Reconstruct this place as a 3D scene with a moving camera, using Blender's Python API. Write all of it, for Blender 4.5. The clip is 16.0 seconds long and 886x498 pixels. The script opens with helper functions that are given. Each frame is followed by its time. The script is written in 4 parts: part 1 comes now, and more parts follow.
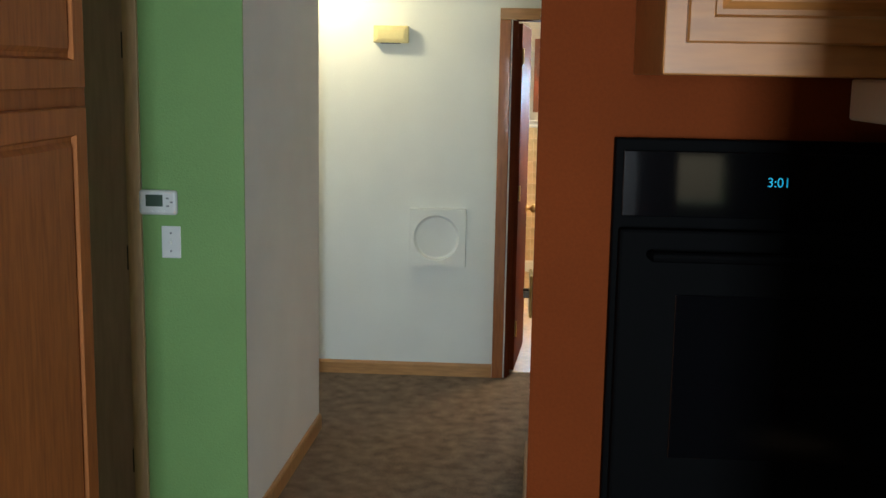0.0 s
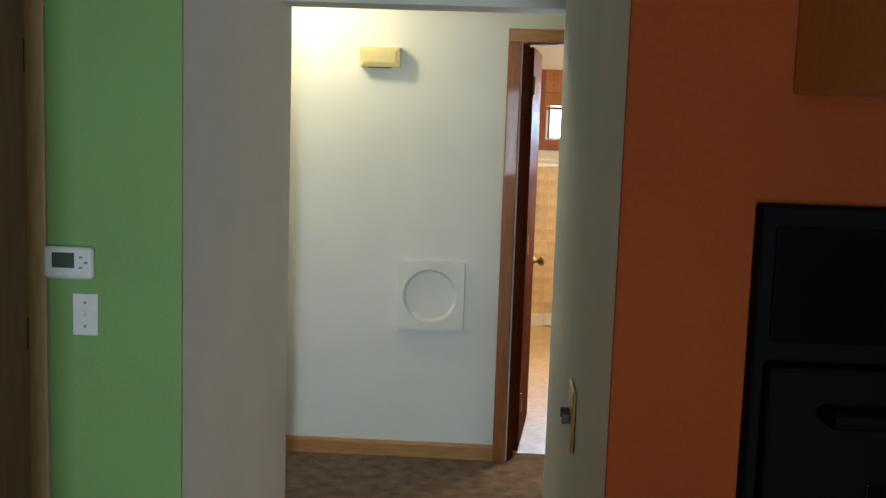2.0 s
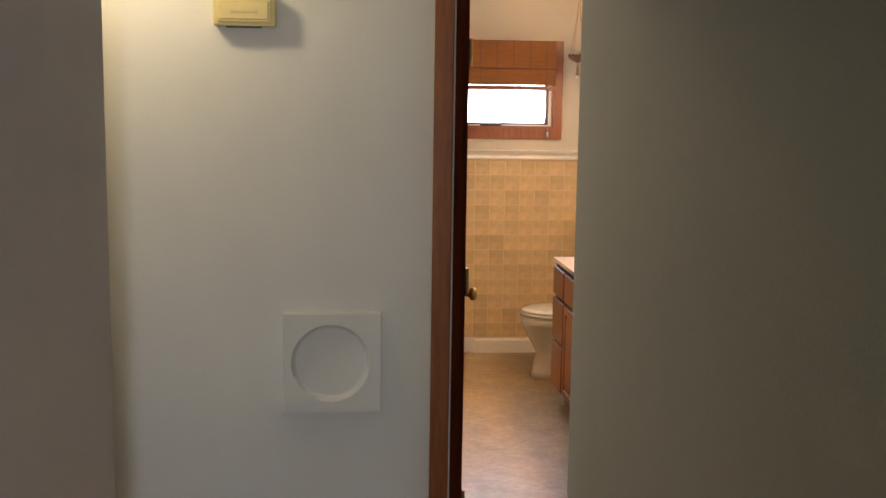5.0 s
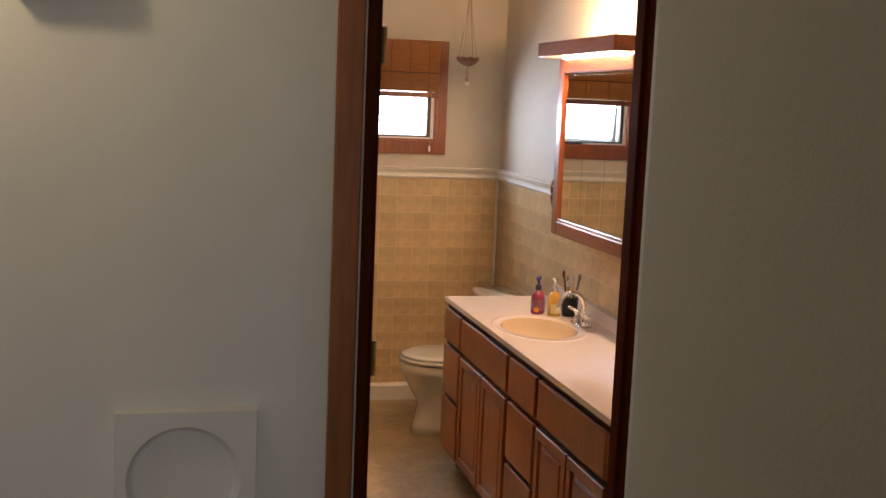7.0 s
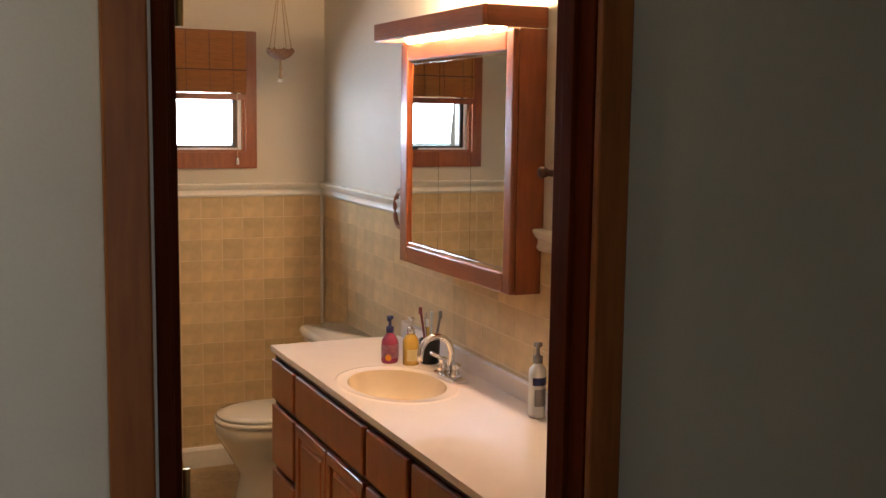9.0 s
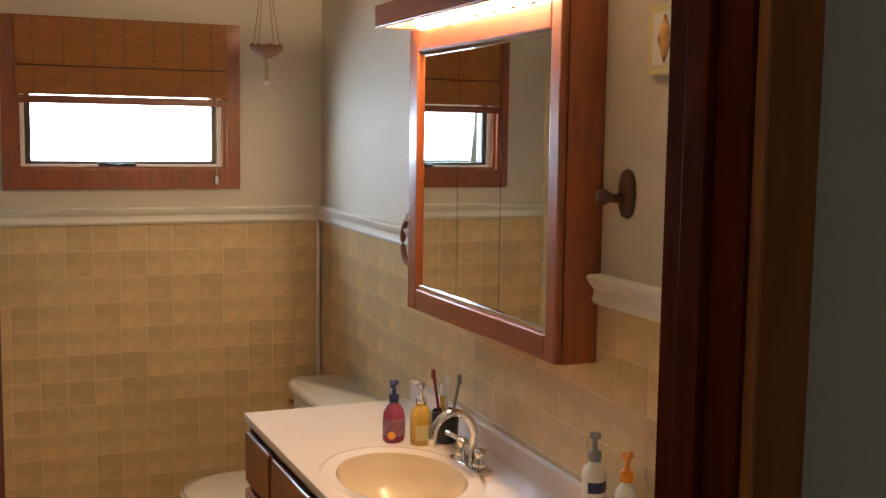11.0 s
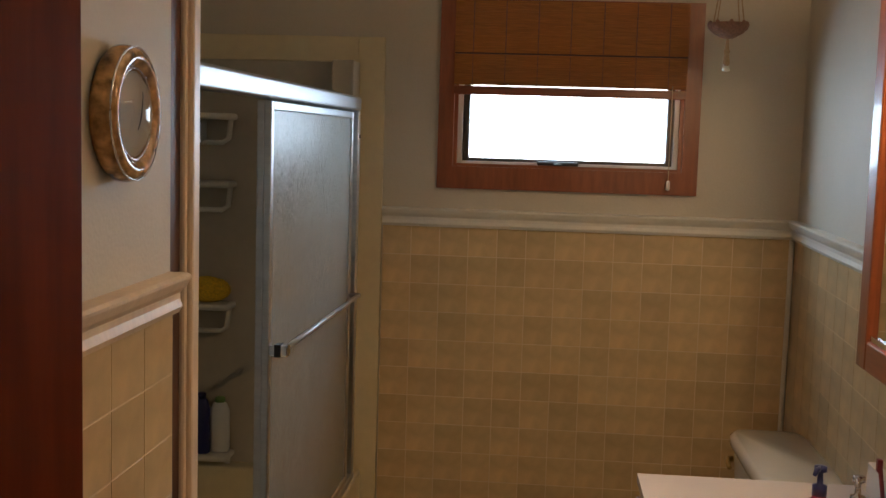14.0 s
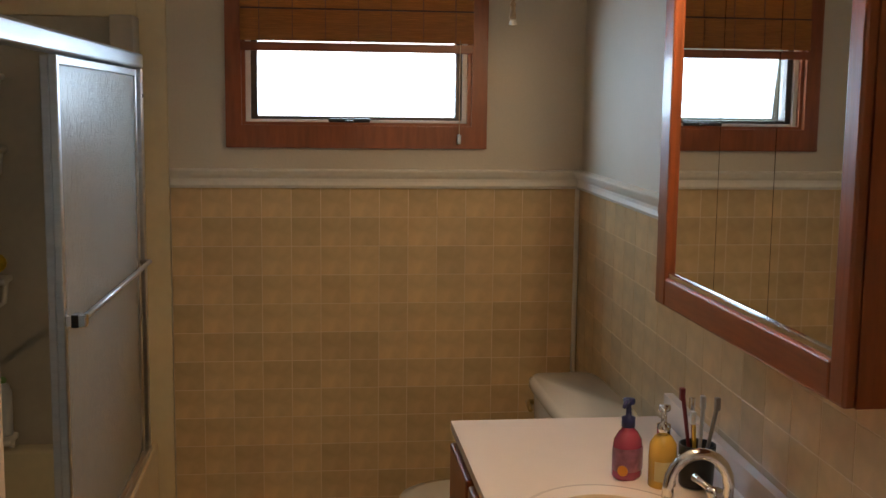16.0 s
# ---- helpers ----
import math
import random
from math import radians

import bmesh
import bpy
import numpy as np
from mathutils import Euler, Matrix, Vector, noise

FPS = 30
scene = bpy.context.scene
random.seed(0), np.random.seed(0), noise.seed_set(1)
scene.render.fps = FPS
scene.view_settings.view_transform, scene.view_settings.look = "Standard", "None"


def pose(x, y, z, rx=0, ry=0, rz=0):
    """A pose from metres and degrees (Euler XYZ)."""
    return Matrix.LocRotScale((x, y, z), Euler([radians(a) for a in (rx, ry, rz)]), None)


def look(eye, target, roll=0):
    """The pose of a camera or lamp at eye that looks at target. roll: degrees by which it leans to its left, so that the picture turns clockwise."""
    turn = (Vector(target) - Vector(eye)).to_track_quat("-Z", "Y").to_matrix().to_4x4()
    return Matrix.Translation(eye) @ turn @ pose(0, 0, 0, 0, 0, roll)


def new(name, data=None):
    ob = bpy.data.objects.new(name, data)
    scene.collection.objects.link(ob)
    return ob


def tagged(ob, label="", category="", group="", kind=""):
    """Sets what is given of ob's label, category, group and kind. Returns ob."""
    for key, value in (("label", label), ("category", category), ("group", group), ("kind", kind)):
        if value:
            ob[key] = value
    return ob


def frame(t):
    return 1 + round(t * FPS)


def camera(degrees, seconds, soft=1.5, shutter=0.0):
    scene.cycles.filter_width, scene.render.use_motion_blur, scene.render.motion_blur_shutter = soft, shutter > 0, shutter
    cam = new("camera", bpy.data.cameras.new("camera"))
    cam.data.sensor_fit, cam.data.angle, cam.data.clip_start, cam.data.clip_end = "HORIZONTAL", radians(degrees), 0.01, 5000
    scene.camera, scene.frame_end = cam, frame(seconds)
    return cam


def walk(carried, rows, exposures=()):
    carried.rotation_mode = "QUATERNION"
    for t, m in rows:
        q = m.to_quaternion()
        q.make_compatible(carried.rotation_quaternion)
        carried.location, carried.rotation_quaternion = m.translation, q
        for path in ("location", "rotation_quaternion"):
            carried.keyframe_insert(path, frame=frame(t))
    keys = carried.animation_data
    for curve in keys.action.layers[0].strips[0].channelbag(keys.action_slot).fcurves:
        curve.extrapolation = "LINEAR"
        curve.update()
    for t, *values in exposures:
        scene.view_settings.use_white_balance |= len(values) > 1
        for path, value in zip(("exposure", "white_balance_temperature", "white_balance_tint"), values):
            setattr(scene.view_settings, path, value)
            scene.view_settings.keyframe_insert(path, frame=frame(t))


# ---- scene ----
cam = camera(44.1, 16.0)
PATH = [
    (0, (0.94, -6.187, 1.747), (0.825, -4.216, 1.429), 1.0),
    (0.5, (0.865, -6.0, 1.744), (0.825, -4.022, 1.451), 0.5),
    (1, (0.85, -5.795, 1.737), (0.807, -3.816, 1.447), 0.0),
    (1.5, (0.871, -5.514, 1.732), (0.751, -3.539, 1.446), 1.7),
    (2, (0.857, -5.26, 1.722), (0.759, -3.278, 1.467), 1.9),
    (2.5, (0.821, -4.967, 1.728), (0.782, -2.989, 1.436), 1.1),
    (3, (0.818, -4.624, 1.713), (0.723, -2.646, 1.431), 1.3),
    (3.5, (0.791, -4.355, 1.717), (0.759, -2.372, 1.463), 2.2),
    (4, (0.690, -4.094, 1.706), (0.814, -2.116, 1.439), 1.5),
    (4.2, (0.668, -3.985, 1.700), (0.794, -2.009, 1.418), 1.5),
    (6.3, (0.451, -2.908, 1.714), (0.834, -0.961, 1.465), 1.1),
    (6.5, (0.461, -2.79, 1.682), (0.866, -0.844, 1.462), 1.6),
    (7, (0.506, -2.543, 1.713), (0.99, -0.621, 1.448), 2.4),
    (7.5, (0.481, -2.293, 1.72), (1.185, -0.44, 1.458), 1.6),
    (8, (0.52, -2.009, 1.689), (1.31, -0.188, 1.446), 1.9),
    (8.2, (0.563, -1.903, 1.675), (1.366, -0.087, 1.433), 1.3),
    (10.3, (0.869, -1.099, 1.662), (1.708, 0.701, 1.43), 0.9),
    (10.5, (0.922, -1.007, 1.644), (1.73, 0.81, 1.434), 2.0),
    (11, (1.03, -0.786, 1.636), (1.823, 1.039, 1.431), 0.8),
    (11.5, (1.204, -0.572, 1.626), (1.773, 1.333, 1.408), 1.7),
    (12, (1.363, -0.418, 1.636), (1.77, 1.525, 1.39), 2.2),
    (12.5, (1.387, -0.255, 1.623), (1.747, 1.699, 1.389), 1.6),
    (13, (1.43, -0.162, 1.558), (1.589, 1.822, 1.357), -0.4),
    (13.5, (1.479, -0.177, 1.593), (1.386, 1.805, 1.338), 0.4),
    (14, (1.51, -0.215, 1.596), (1.329, 1.766, 1.39), 1.7),
    (14.5, (1.52, -0.21, 1.595), (1.318, 1.768, 1.384), 1.6),
    (15, (1.515, -0.206, 1.594), (1.337, 1.774, 1.371), 2.0),
    (15.5, (1.493, -0.201, 1.588), (1.503, 1.783, 1.339), 3.0),
    (16, (1.427, -0.191, 1.569), (1.663, 1.777, 1.307), 0.7),
]
EXPOSURES = [(0, 0.92, 5850, 2), (1.5, 0.88, 5800, 2), (3.0, 0.50, 6080, 8), (4.0, 0.36, 6350, 13), (6.3, -0.37, 6800, 21), (8.0, -0.56, 6900, 20),
             (10.3, -0.55, 6600, 12), (11.2, -0.80, 6600, 10), (12.5, -1.28, 6450, 9), (14.5, -1.54, 6450, 9), (16.0, -1.48, 6350, 9)]
walk(cam, [(t, look(eye, target, roll)) for t, eye, target, roll in PATH], EXPOSURES)
# ---- world and large lights ----
world = bpy.data.worlds.new("sky_world")
scene.world = world
world.use_nodes = True
wn = world.node_tree
sky = wn.nodes.new("ShaderNodeTexSky")
sky.sky_type, sky.sun_disc = "NISHITA", False
sky.sun_elevation, sky.sun_rotation = radians(42), radians(200)
wn.nodes["Background"].inputs[1].default_value = 0.14
wn.links.new(sky.outputs[0], wn.nodes["Background"].inputs[0])


def lamp(name, kind, m, energy, color, size=0.1, size_y=None):
    d = bpy.data.lights.new(name, kind)
    d.energy, d.color = energy, color
    if kind == "AREA":
        d.shape, d.size, d.size_y = "RECTANGLE", size, size_y or size
    elif kind == "SUN":
        d.angle = size
    else:
        d.shadow_soft_size = size
    o = new(name, d)
    o.matrix_world = m
    return o


lamp("sun", "SUN", look((0, 0, 10), (3.0, 8.0, 0)), 1.2, (1, 0.96, 0.9), radians(10))
lamp("bath_window_light", "AREA", look((1.58, 3.640, 1.64), (1.78, 0.4, 0.95)), 24, (0.62, 0.80, 1.0), 0.66, 0.22)
# fill lamp added behind the start of the walk; its source is unseen
lamp("kitchen_fill_light", "AREA", look((1.06, -8.06, 1.45), (0.2, -2, 1.1)), 62, (0.89, 0.95, 1.0), 0.34, 1.0)
# bluish fill added for daylight at the hall's end, no window known there
lamp("hall_fill_light", "AREA", look((-2.32, -0.55, 1.4), (1, -0.7, 1.1)), 3.2, (0.70, 0.79, 1.0), 0.8, 1.0)
lamp("hall_bulb", "POINT", pose(-0.12, -0.37, 2.28), 9.0, (1.0, 0.80, 0.46), 0.06)
BULBS = (1.33, 1.52, 1.71, 1.90)
for by in BULBS:
    lamp("vanity_bulb_light", "POINT", pose(2.135, by, 1.970), 15.0, (1.0, 0.66, 0.37), 0.03)


# ---- materials ----
def mat(name, color, rough=0.6, metal=0.0, scale=40.0, var=0.10, bump=0.05, big=3.0, bigvar=0.06, stretch=(1, 1, 1), coat=0.0, per=0.0, spec=0.5):
    m = bpy.data.materials.new(name)
    m.use_nodes = True
    nt = m.node_tree
    b = nt.nodes["Principled BSDF"]
    b.inputs["Roughness"].default_value, b.inputs["Metallic"].default_value = rough, metal
    b.inputs["Coat Weight"].default_value = coat
    b.inputs["Specular IOR Level"].default_value = spec
    tc = nt.nodes.new("ShaderNodeTexCoord")
    mp = nt.nodes.new("ShaderNodeMapping")
    mp.inputs["Scale"].default_value = stretch
    nt.links.new(tc.outputs["Object"], mp.inputs[0])
    fac = None
    for sc, amount in ((scale, var), (big, bigvar)):
        n = nt.nodes.new("ShaderNodeTexNoise")
        n.inputs["Scale"].default_value, n.inputs["Detail"].default_value = sc, 5
        nt.links.new(mp.outputs[0], n.inputs[0])
        r = nt.nodes.new("ShaderNodeMapRange")
        r.inputs[1].default_value, r.inputs[2].default_value = 0.3, 0.7
        r.inputs[3].default_value, r.inputs[4].default_value = 1 - amount, 1 + amount
        nt.links.new(n.outputs[0], r.inputs[0])
        if fac is None:
            fac, fine = r.outputs[0], n
        else:
            mul = nt.nodes.new("ShaderNodeMath")
            mul.operation = "MULTIPLY"
            nt.links.new(fac, mul.inputs[0])
            nt.links.new(r.outputs[0], mul.inputs[1])
            fac = mul.outputs[0]
    if per:
        oi = nt.nodes.new("ShaderNodeObjectInfo")
        r = nt.nodes.new("ShaderNodeMapRange")
        r.inputs[3].default_value, r.inputs[4].default_value = 1 - per, 1 + per
        nt.links.new(oi.outputs["Random"], r.inputs[0])
        mul = nt.nodes.new("ShaderNodeMath")
        mul.operation = "MULTIPLY"
        nt.links.new(fac, mul.inputs[0])
        nt.links.new(r.outputs[0], mul.inputs[1])
        fac = mul.outputs[0]
    vm = nt.nodes.new("ShaderNodeVectorMath")
    vm.operation = "SCALE"
    vm.inputs[0].default_value = color
    nt.links.new(fac, vm.inputs["Scale"])
    nt.links.new(vm.outputs[0], b.inputs["Base Color"])
    if bump:
        bp = nt.nodes.new("ShaderNodeBump")
        bp.inputs["Strength"].default_value, bp.inputs["Distance"].default_value = bump, 0.01
        nt.links.new(fine.outputs[0], bp.inputs["Height"])
        nt.links.new(bp.outputs[0], b.inputs["Normal"])
    return m


def glow(name, color, strength):
    m = bpy.data.materials.new(name)
    m.use_nodes = True
    b = m.node_tree.nodes["Principled BSDF"]
    b.inputs["Base Color"].default_value = (*color, 1)
    b.inputs["Emission Color"].default_value, b.inputs["Emission Strength"].default_value = (*color, 1), strength
    return m


WHITE = mat("white_wall_paint", (0.735, 0.745, 0.70), 0.75, scale=160, var=0.02, bump=0.07, bigvar=0.03)
PALE = mat("passage_wall_paint", (0.70, 0.68, 0.68), 0.72, scale=160, var=0.02, bump=0.05, bigvar=0.03)
GREEN = mat("green_wall_paint", (0.205, 0.36, 0.115), 0.62, scale=140, var=0.03, bump=0.12, bigvar=0.05)
TERRA = mat("terracotta_wall_paint", (0.13, 0.026, 0.004), 0.75, scale=140, var=0.06, bump=0.12, bigvar=0.08, spec=0.08)
BATHP = mat("bath_wall_paint", (0.60, 0.545, 0.445), 0.62, scale=150, var=0.02, bump=0.10, bigvar=0.03)
CEIL = mat("ceiling_paint", (0.76, 0.75, 0.70), 0.85, scale=90, var=0.03, bump=0.3)
CARPET = mat("carpet_pile", (0.18, 0.130, 0.092), 0.95, scale=170, var=0.5, bump=1.0, big=13, bigvar=0.34, spec=0.1)
VINYL = mat("vinyl_floor", (0.44, 0.31, 0.16), 0.38, scale=30, var=0.14, bump=0.03, big=7, bigvar=0.16)
KFLOOR = mat("kitchen_floor", (0.32, 0.22, 0.13), 0.4, scale=25, var=0.1, bump=0.03)
OAK = mat("oak_trim", (0.40, 0.20, 0.065), 0.42, scale=9, var=0.16, bump=0.06, big=2.2, bigvar=0.10, stretch=(9, 9, 1.0), coat=0.2)
OAKH = mat("oak_trim_level", (0.40, 0.20, 0.065), 0.42, scale=9, var=0.16, bump=0.06, big=2.2, bigvar=0.10, stretch=(1, 9, 9), coat=0.2)
CASING = mat("stained_casing", (0.31, 0.108, 0.030), 0.4, scale=9, var=0.16, bump=0.05, big=2.2, bigvar=0.1, stretch=(9, 9, 1), coat=0.05, spec=0.3)
DARKDOOR = mat("dark_mahogany_door", (0.105, 0.020, 0.005), 0.6, scale=6, var=0.12, bump=0.03, big=2, bigvar=0.12, stretch=(10, 10, 1), spec=0.04)
CHERRY = mat("cherry_wood", (0.25, 0.068, 0.021), 0.35, scale=9, var=0.16, bump=0.05, big=2.5, bigvar=0.1, stretch=(9, 9, 1.2), coat=0.35)
CHERRYH = mat("cherry_wood_level", (0.25, 0.068, 0.021), 0.35, scale=9, var=0.16, bump=0.05, big=2.5, bigvar=0.1, stretch=(1.2, 1.2, 12), coat=0.35)
CABWOOD = mat("kitchen_cabinet_oak", (0.31, 0.125, 0.030), 0.42, scale=8, var=0.14, bump=0.05, big=2.5, bigvar=0.08, stretch=(1.2, 9, 9), coat=0.2)
PANTRY = mat("pantry_oak", (0.30, 0.098, 0.020), 0.62, scale=8, var=0.18, bump=0.05, big=2.5, bigvar=0.1, stretch=(9, 9, 1.1), spec=0.2)
SLAB = mat("grey_brown_door_veneer", (0.40, 0.27, 0.19), 0.42, scale=8, var=0.08, bump=0.03, big=2.0, bigvar=0.06, stretch=(9, 9, 0.8), coat=0.2)
LIGHTWOOD = mat("light_wood_casing", (0.50, 0.33, 0.17), 0.5, scale=9, var=0.12, bump=0.05, stretch=(9, 9, 1))
VANWOOD = mat("vanity_oak", (0.30, 0.078, 0.019), 0.38, scale=7, var=0.11, bump=0.05, big=2.5, bigvar=0.1, stretch=(9, 9, 1.2), coat=0.3)
# near-black brown that carries shade in its colour, not a separate stain
SHADEBROWN = mat("shade_dark_brown", (0.085, 0.032, 0.014), 0.5, scale=9, var=0.18, bump=0.05, stretch=(9, 9, 1.2))
TILE = mat("beige_wall_tile", (0.60, 0.44, 0.24), 0.28, scale=22, var=0.10, bump=0.02, big=8, bigvar=0.10, per=0.10)
GROUT = mat("cream_grout", (0.76, 0.62, 0.43), 0.7, scale=90, var=0.06, bump=0.15)
TRIMW = mat("cream_painted_trim", (0.74, 0.71, 0.63), 0.42, scale=60, var=0.03, bump=0.04)
# darker, greyer take on the cream surround; puts the tub alcove's shade into colour
TUBSHADE = mat("shaded_tub_panel", (0.50, 0.45, 0.365), 0.35, scale=30, var=0.04, bump=0.03)
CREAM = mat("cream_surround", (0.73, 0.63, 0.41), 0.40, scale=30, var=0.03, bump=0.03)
TRIMPINK = mat("limed_wood_moulding", (0.78, 0.62, 0.45), 0.45, scale=9, var=0.05, bump=0.04, stretch=(9, 9, 1))
PORC = mat("white_porcelain", (0.72, 0.66, 0.54), 0.12, scale=10, var=0.01, bump=0.0, coat=0.5)
MARBLE = mat("cultured_marble_top", (0.85, 0.755, 0.70), 0.14, scale=14, var=0.012, bigvar=0.02, bump=0.0, coat=0.4)
BASIN = mat("tan_sink_basin", (0.80, 0.66, 0.49), 0.14, scale=14, var=0.03, bump=0.0, coat=0.4)
CHROME = mat("chrome", (0.80, 0.81, 0.83), 0.10, 1.0, scale=20, var=0.02, bump=0.0)
ALU = mat("brushed_aluminium", (0.70, 0.71, 0.73), 0.28, 1.0, scale=40, var=0.05, bump=0.02, stretch=(1, 1, 20))
BRONZE = mat("dark_bronze_metal", (0.07, 0.055, 0.045), 0.4, 0.6, scale=40, var=0.1, bump=0.02)
BRASS = mat("aged_brass", (0.50, 0.34, 0.13), 0.35, 1.0, scale=40, var=0.1, bump=0.02)
BLACKG = mat("black_glass", (0.002, 0.002, 0.0025), 0.06, scale=20, var=0.02, bump=0.0, spec=0.5)
BLACKE = mat("black_enamel", (0.002, 0.002, 0.0022), 0.6, scale=60, var=0.05, bump=0.02, spec=0.02)
PLASTW = mat("white_plastic", (0.72, 0.73, 0.73), 0.4, scale=40, var=0.02, bump=0.0)
IVORY = mat("ivory_plastic", (0.70, 0.60, 0.28), 0.45, scale=40, var=0.03, bump=0.0)
LCD = mat("grey_green_display", (0.07, 0.10, 0.08), 0.2, scale=40, var=0.03, bump=0.0)
GREYP = mat("grey_plastic", (0.24, 0.24, 0.25), 0.45, scale=40, var=0.03, bump=0.0)
BLACKP = mat("black_plastic", (0.012, 0.012, 0.013), 0.35, scale=40, var=0.05, bump=0.0)
ROPE = mat("macrame_cord", (0.42, 0.30, 0.18), 0.9, scale=200, var=0.2, bump=0.4)
BASKET = mat("mauve_brown_cord", (0.26, 0.13, 0.075), 0.9, scale=120, var=0.3, bump=0.6)
BERRY = mat("berry_soap", (0.31, 0.045, 0.10), 0.2, scale=20, var=0.05, bump=0.0, coat=0.4)
NAVY = mat("navy_plastic", (0.02, 0.025, 0.12), 0.35, scale=20, var=0.05, bump=0.0)
LABELP = mat("purple_label", (0.22, 0.08, 0.14), 0.4, scale=60, var=0.3, bump=0.0, big=25, bigvar=0.4)
AMBER = mat("amber_soap", (0.66, 0.42, 0.08), 0.2, scale=20, var=0.05, bump=0.0, coat=0.4)
ORANGE = mat("orange_plastic", (0.80, 0.30, 0.02), 0.35, scale=20, var=0.05, bump=0.0)
YELLOW = mat("yellow_sponge", (0.75, 0.50, 0.03), 0.8, scale=120, var=0.2, bump=0.4)
MARB2 = mat("brown_marbled_ring", (0.46, 0.25, 0.095), 0.12, scale=42, var=0.75, bump=0.0, big=16, bigvar=0.5, coat=0.6)
DIAL = mat("cream_dial", (0.62, 0.52, 0.40), 0.35, scale=20, var=0.06, bump=0.0)
RED = mat("maroon_plastic", (0.20, 0.02, 0.03), 0.35, scale=20, var=0.05, bump=0.0)
LAMPGLOW = glow("lit_bulb", (1.0, 0.80, 0.50), 30)
SHADEGLOW = glow("lit_ceiling_shade", (1.0, 0.86, 0.62), 3)
CYAN = glow("cyan_clock_digits", (0.05, 0.50, 0.75), 0.22)

MIRROR = bpy.data.materials.new("mirror_silver")
MIRROR.use_nodes = True
_b = MIRROR.node_tree.nodes["Principled BSDF"]
_b.inputs["Base Color"].default_value = (0.86, 0.87, 0.86, 1)
_b.inputs["Metallic"].default_value, _b.inputs["Roughness"].default_value = 1.0, 0.015


def glass(name, color, rough, bump=0.0):
    m = bpy.data.materials.new(name)
    m.use_nodes = True
    nt = m.node_tree
    b = nt.nodes["Principled BSDF"]
    b.inputs["Base Color"].default_value = (*color, 1)
    b.inputs["Roughness"].default_value, b.inputs["Transmission Weight"].default_value = rough, 1.0
    b.inputs["IOR"].default_value = 1.45
    if bump:
        n = nt.nodes.new("ShaderNodeTexNoise")
        n.inputs["Scale"].default_value, n.inputs["Detail"].default_value = 45, 3
        tc = nt.nodes.new("ShaderNodeTexCoord")
        nt.links.new(tc.outputs["Object"], n.inputs[0])
        bp = nt.nodes.new("ShaderNodeBump")
        bp.inputs["Strength"].default_value, bp.inputs["Distance"].default_value = bump, 0.01
        nt.links.new(n.outputs[0], bp.inputs["Height"])
        nt.links.new(bp.outputs[0], b.inputs["Normal"])
    return m


CLEAR = glass("window_glass", (1, 1, 1), 0.0)
FROST = mat("obscure_shower_glass", (0.43, 0.425, 0.39), 0.24, scale=70, var=0.06, bump=0.22, big=14, bigvar=0.05)
FROST.node_tree.nodes["Principled BSDF"].inputs["Transmission Weight"].default_value = 0.35
DOME = glass("clear_dome", (1, 1, 1), 0.02)

BAMBOO = mat("bamboo_reed", (0.40, 0.150, 0.032), 0.6, scale=30, var=0.45, bump=0.1, big=6, bigvar=0.12, stretch=(0.6, 8, 30))
_n = BAMBOO.node_tree
_p, _o = _n.nodes["Principled BSDF"], _n.nodes["Material Output"]
_t, _m = _n.nodes.new("ShaderNodeBsdfTranslucent"), _n.nodes.new("ShaderNodeMixShader")
_t.inputs["Color"].default_value = (0.55, 0.27, 0.06, 1)
_m.inputs[0].default_value = 0.20
_n.links.new(_p.outputs[0], _m.inputs[1])
_n.links.new(_t.outputs[0], _m.inputs[2])
_n.links.new(_m.outputs[0], _o.inputs["Surface"])


# ---- mesh helpers ----
def box(bm, x0, x1, y0, y1, z0, z1, bevel=0.0, seg=2):
    r = bmesh.ops.create_cube(bm, size=1)
    vs = r["verts"]
    for v in vs:
        v.co = ((x0 + x1) / 2 + v.co.x * (x1 - x0), (y0 + y1) / 2 + v.co.y * (y1 - y0), (z0 + z1) / 2 + v.co.z * (z1 - z0))
    if bevel:
        es = list({e for v in vs for e in v.link_edges})
        bmesh.ops.bevel(bm, geom=es, offset=bevel, segments=seg, affect="EDGES", profile=0.5)
    return bm


def prism(bm, pts, z0, z1):
    """A vertical prism over plan points."""
    lo = [bm.verts.new((x, y, z0)) for x, y in pts]
    hi = [bm.verts.new((x, y, z1)) for x, y in pts]
    n = len(pts)
    for i in range(n):
        bm.faces.new((lo[i], lo[(i + 1) % n], hi[(i + 1) % n], hi[i]))
    bm.faces.new(hi)
    bm.faces.new(list(reversed(lo)))
    bmesh.ops.recalc_face_normals(bm, faces=bm.faces)
    return bm


def cyl(bm, a, b, r0, r1=None, seg=16):
    a, b = Vector(a), Vector(b)
    d = b - a
    m = Matrix.Translation((a + b) / 2) @ d.to_track_quat("Z", "Y").to_matrix().to_4x4()
    bmesh.ops.create_cone(bm, cap_ends=True, segments=seg, radius1=r0, radius2=r0 if r1 is None else r1, depth=d.length, matrix=m)
    return bm


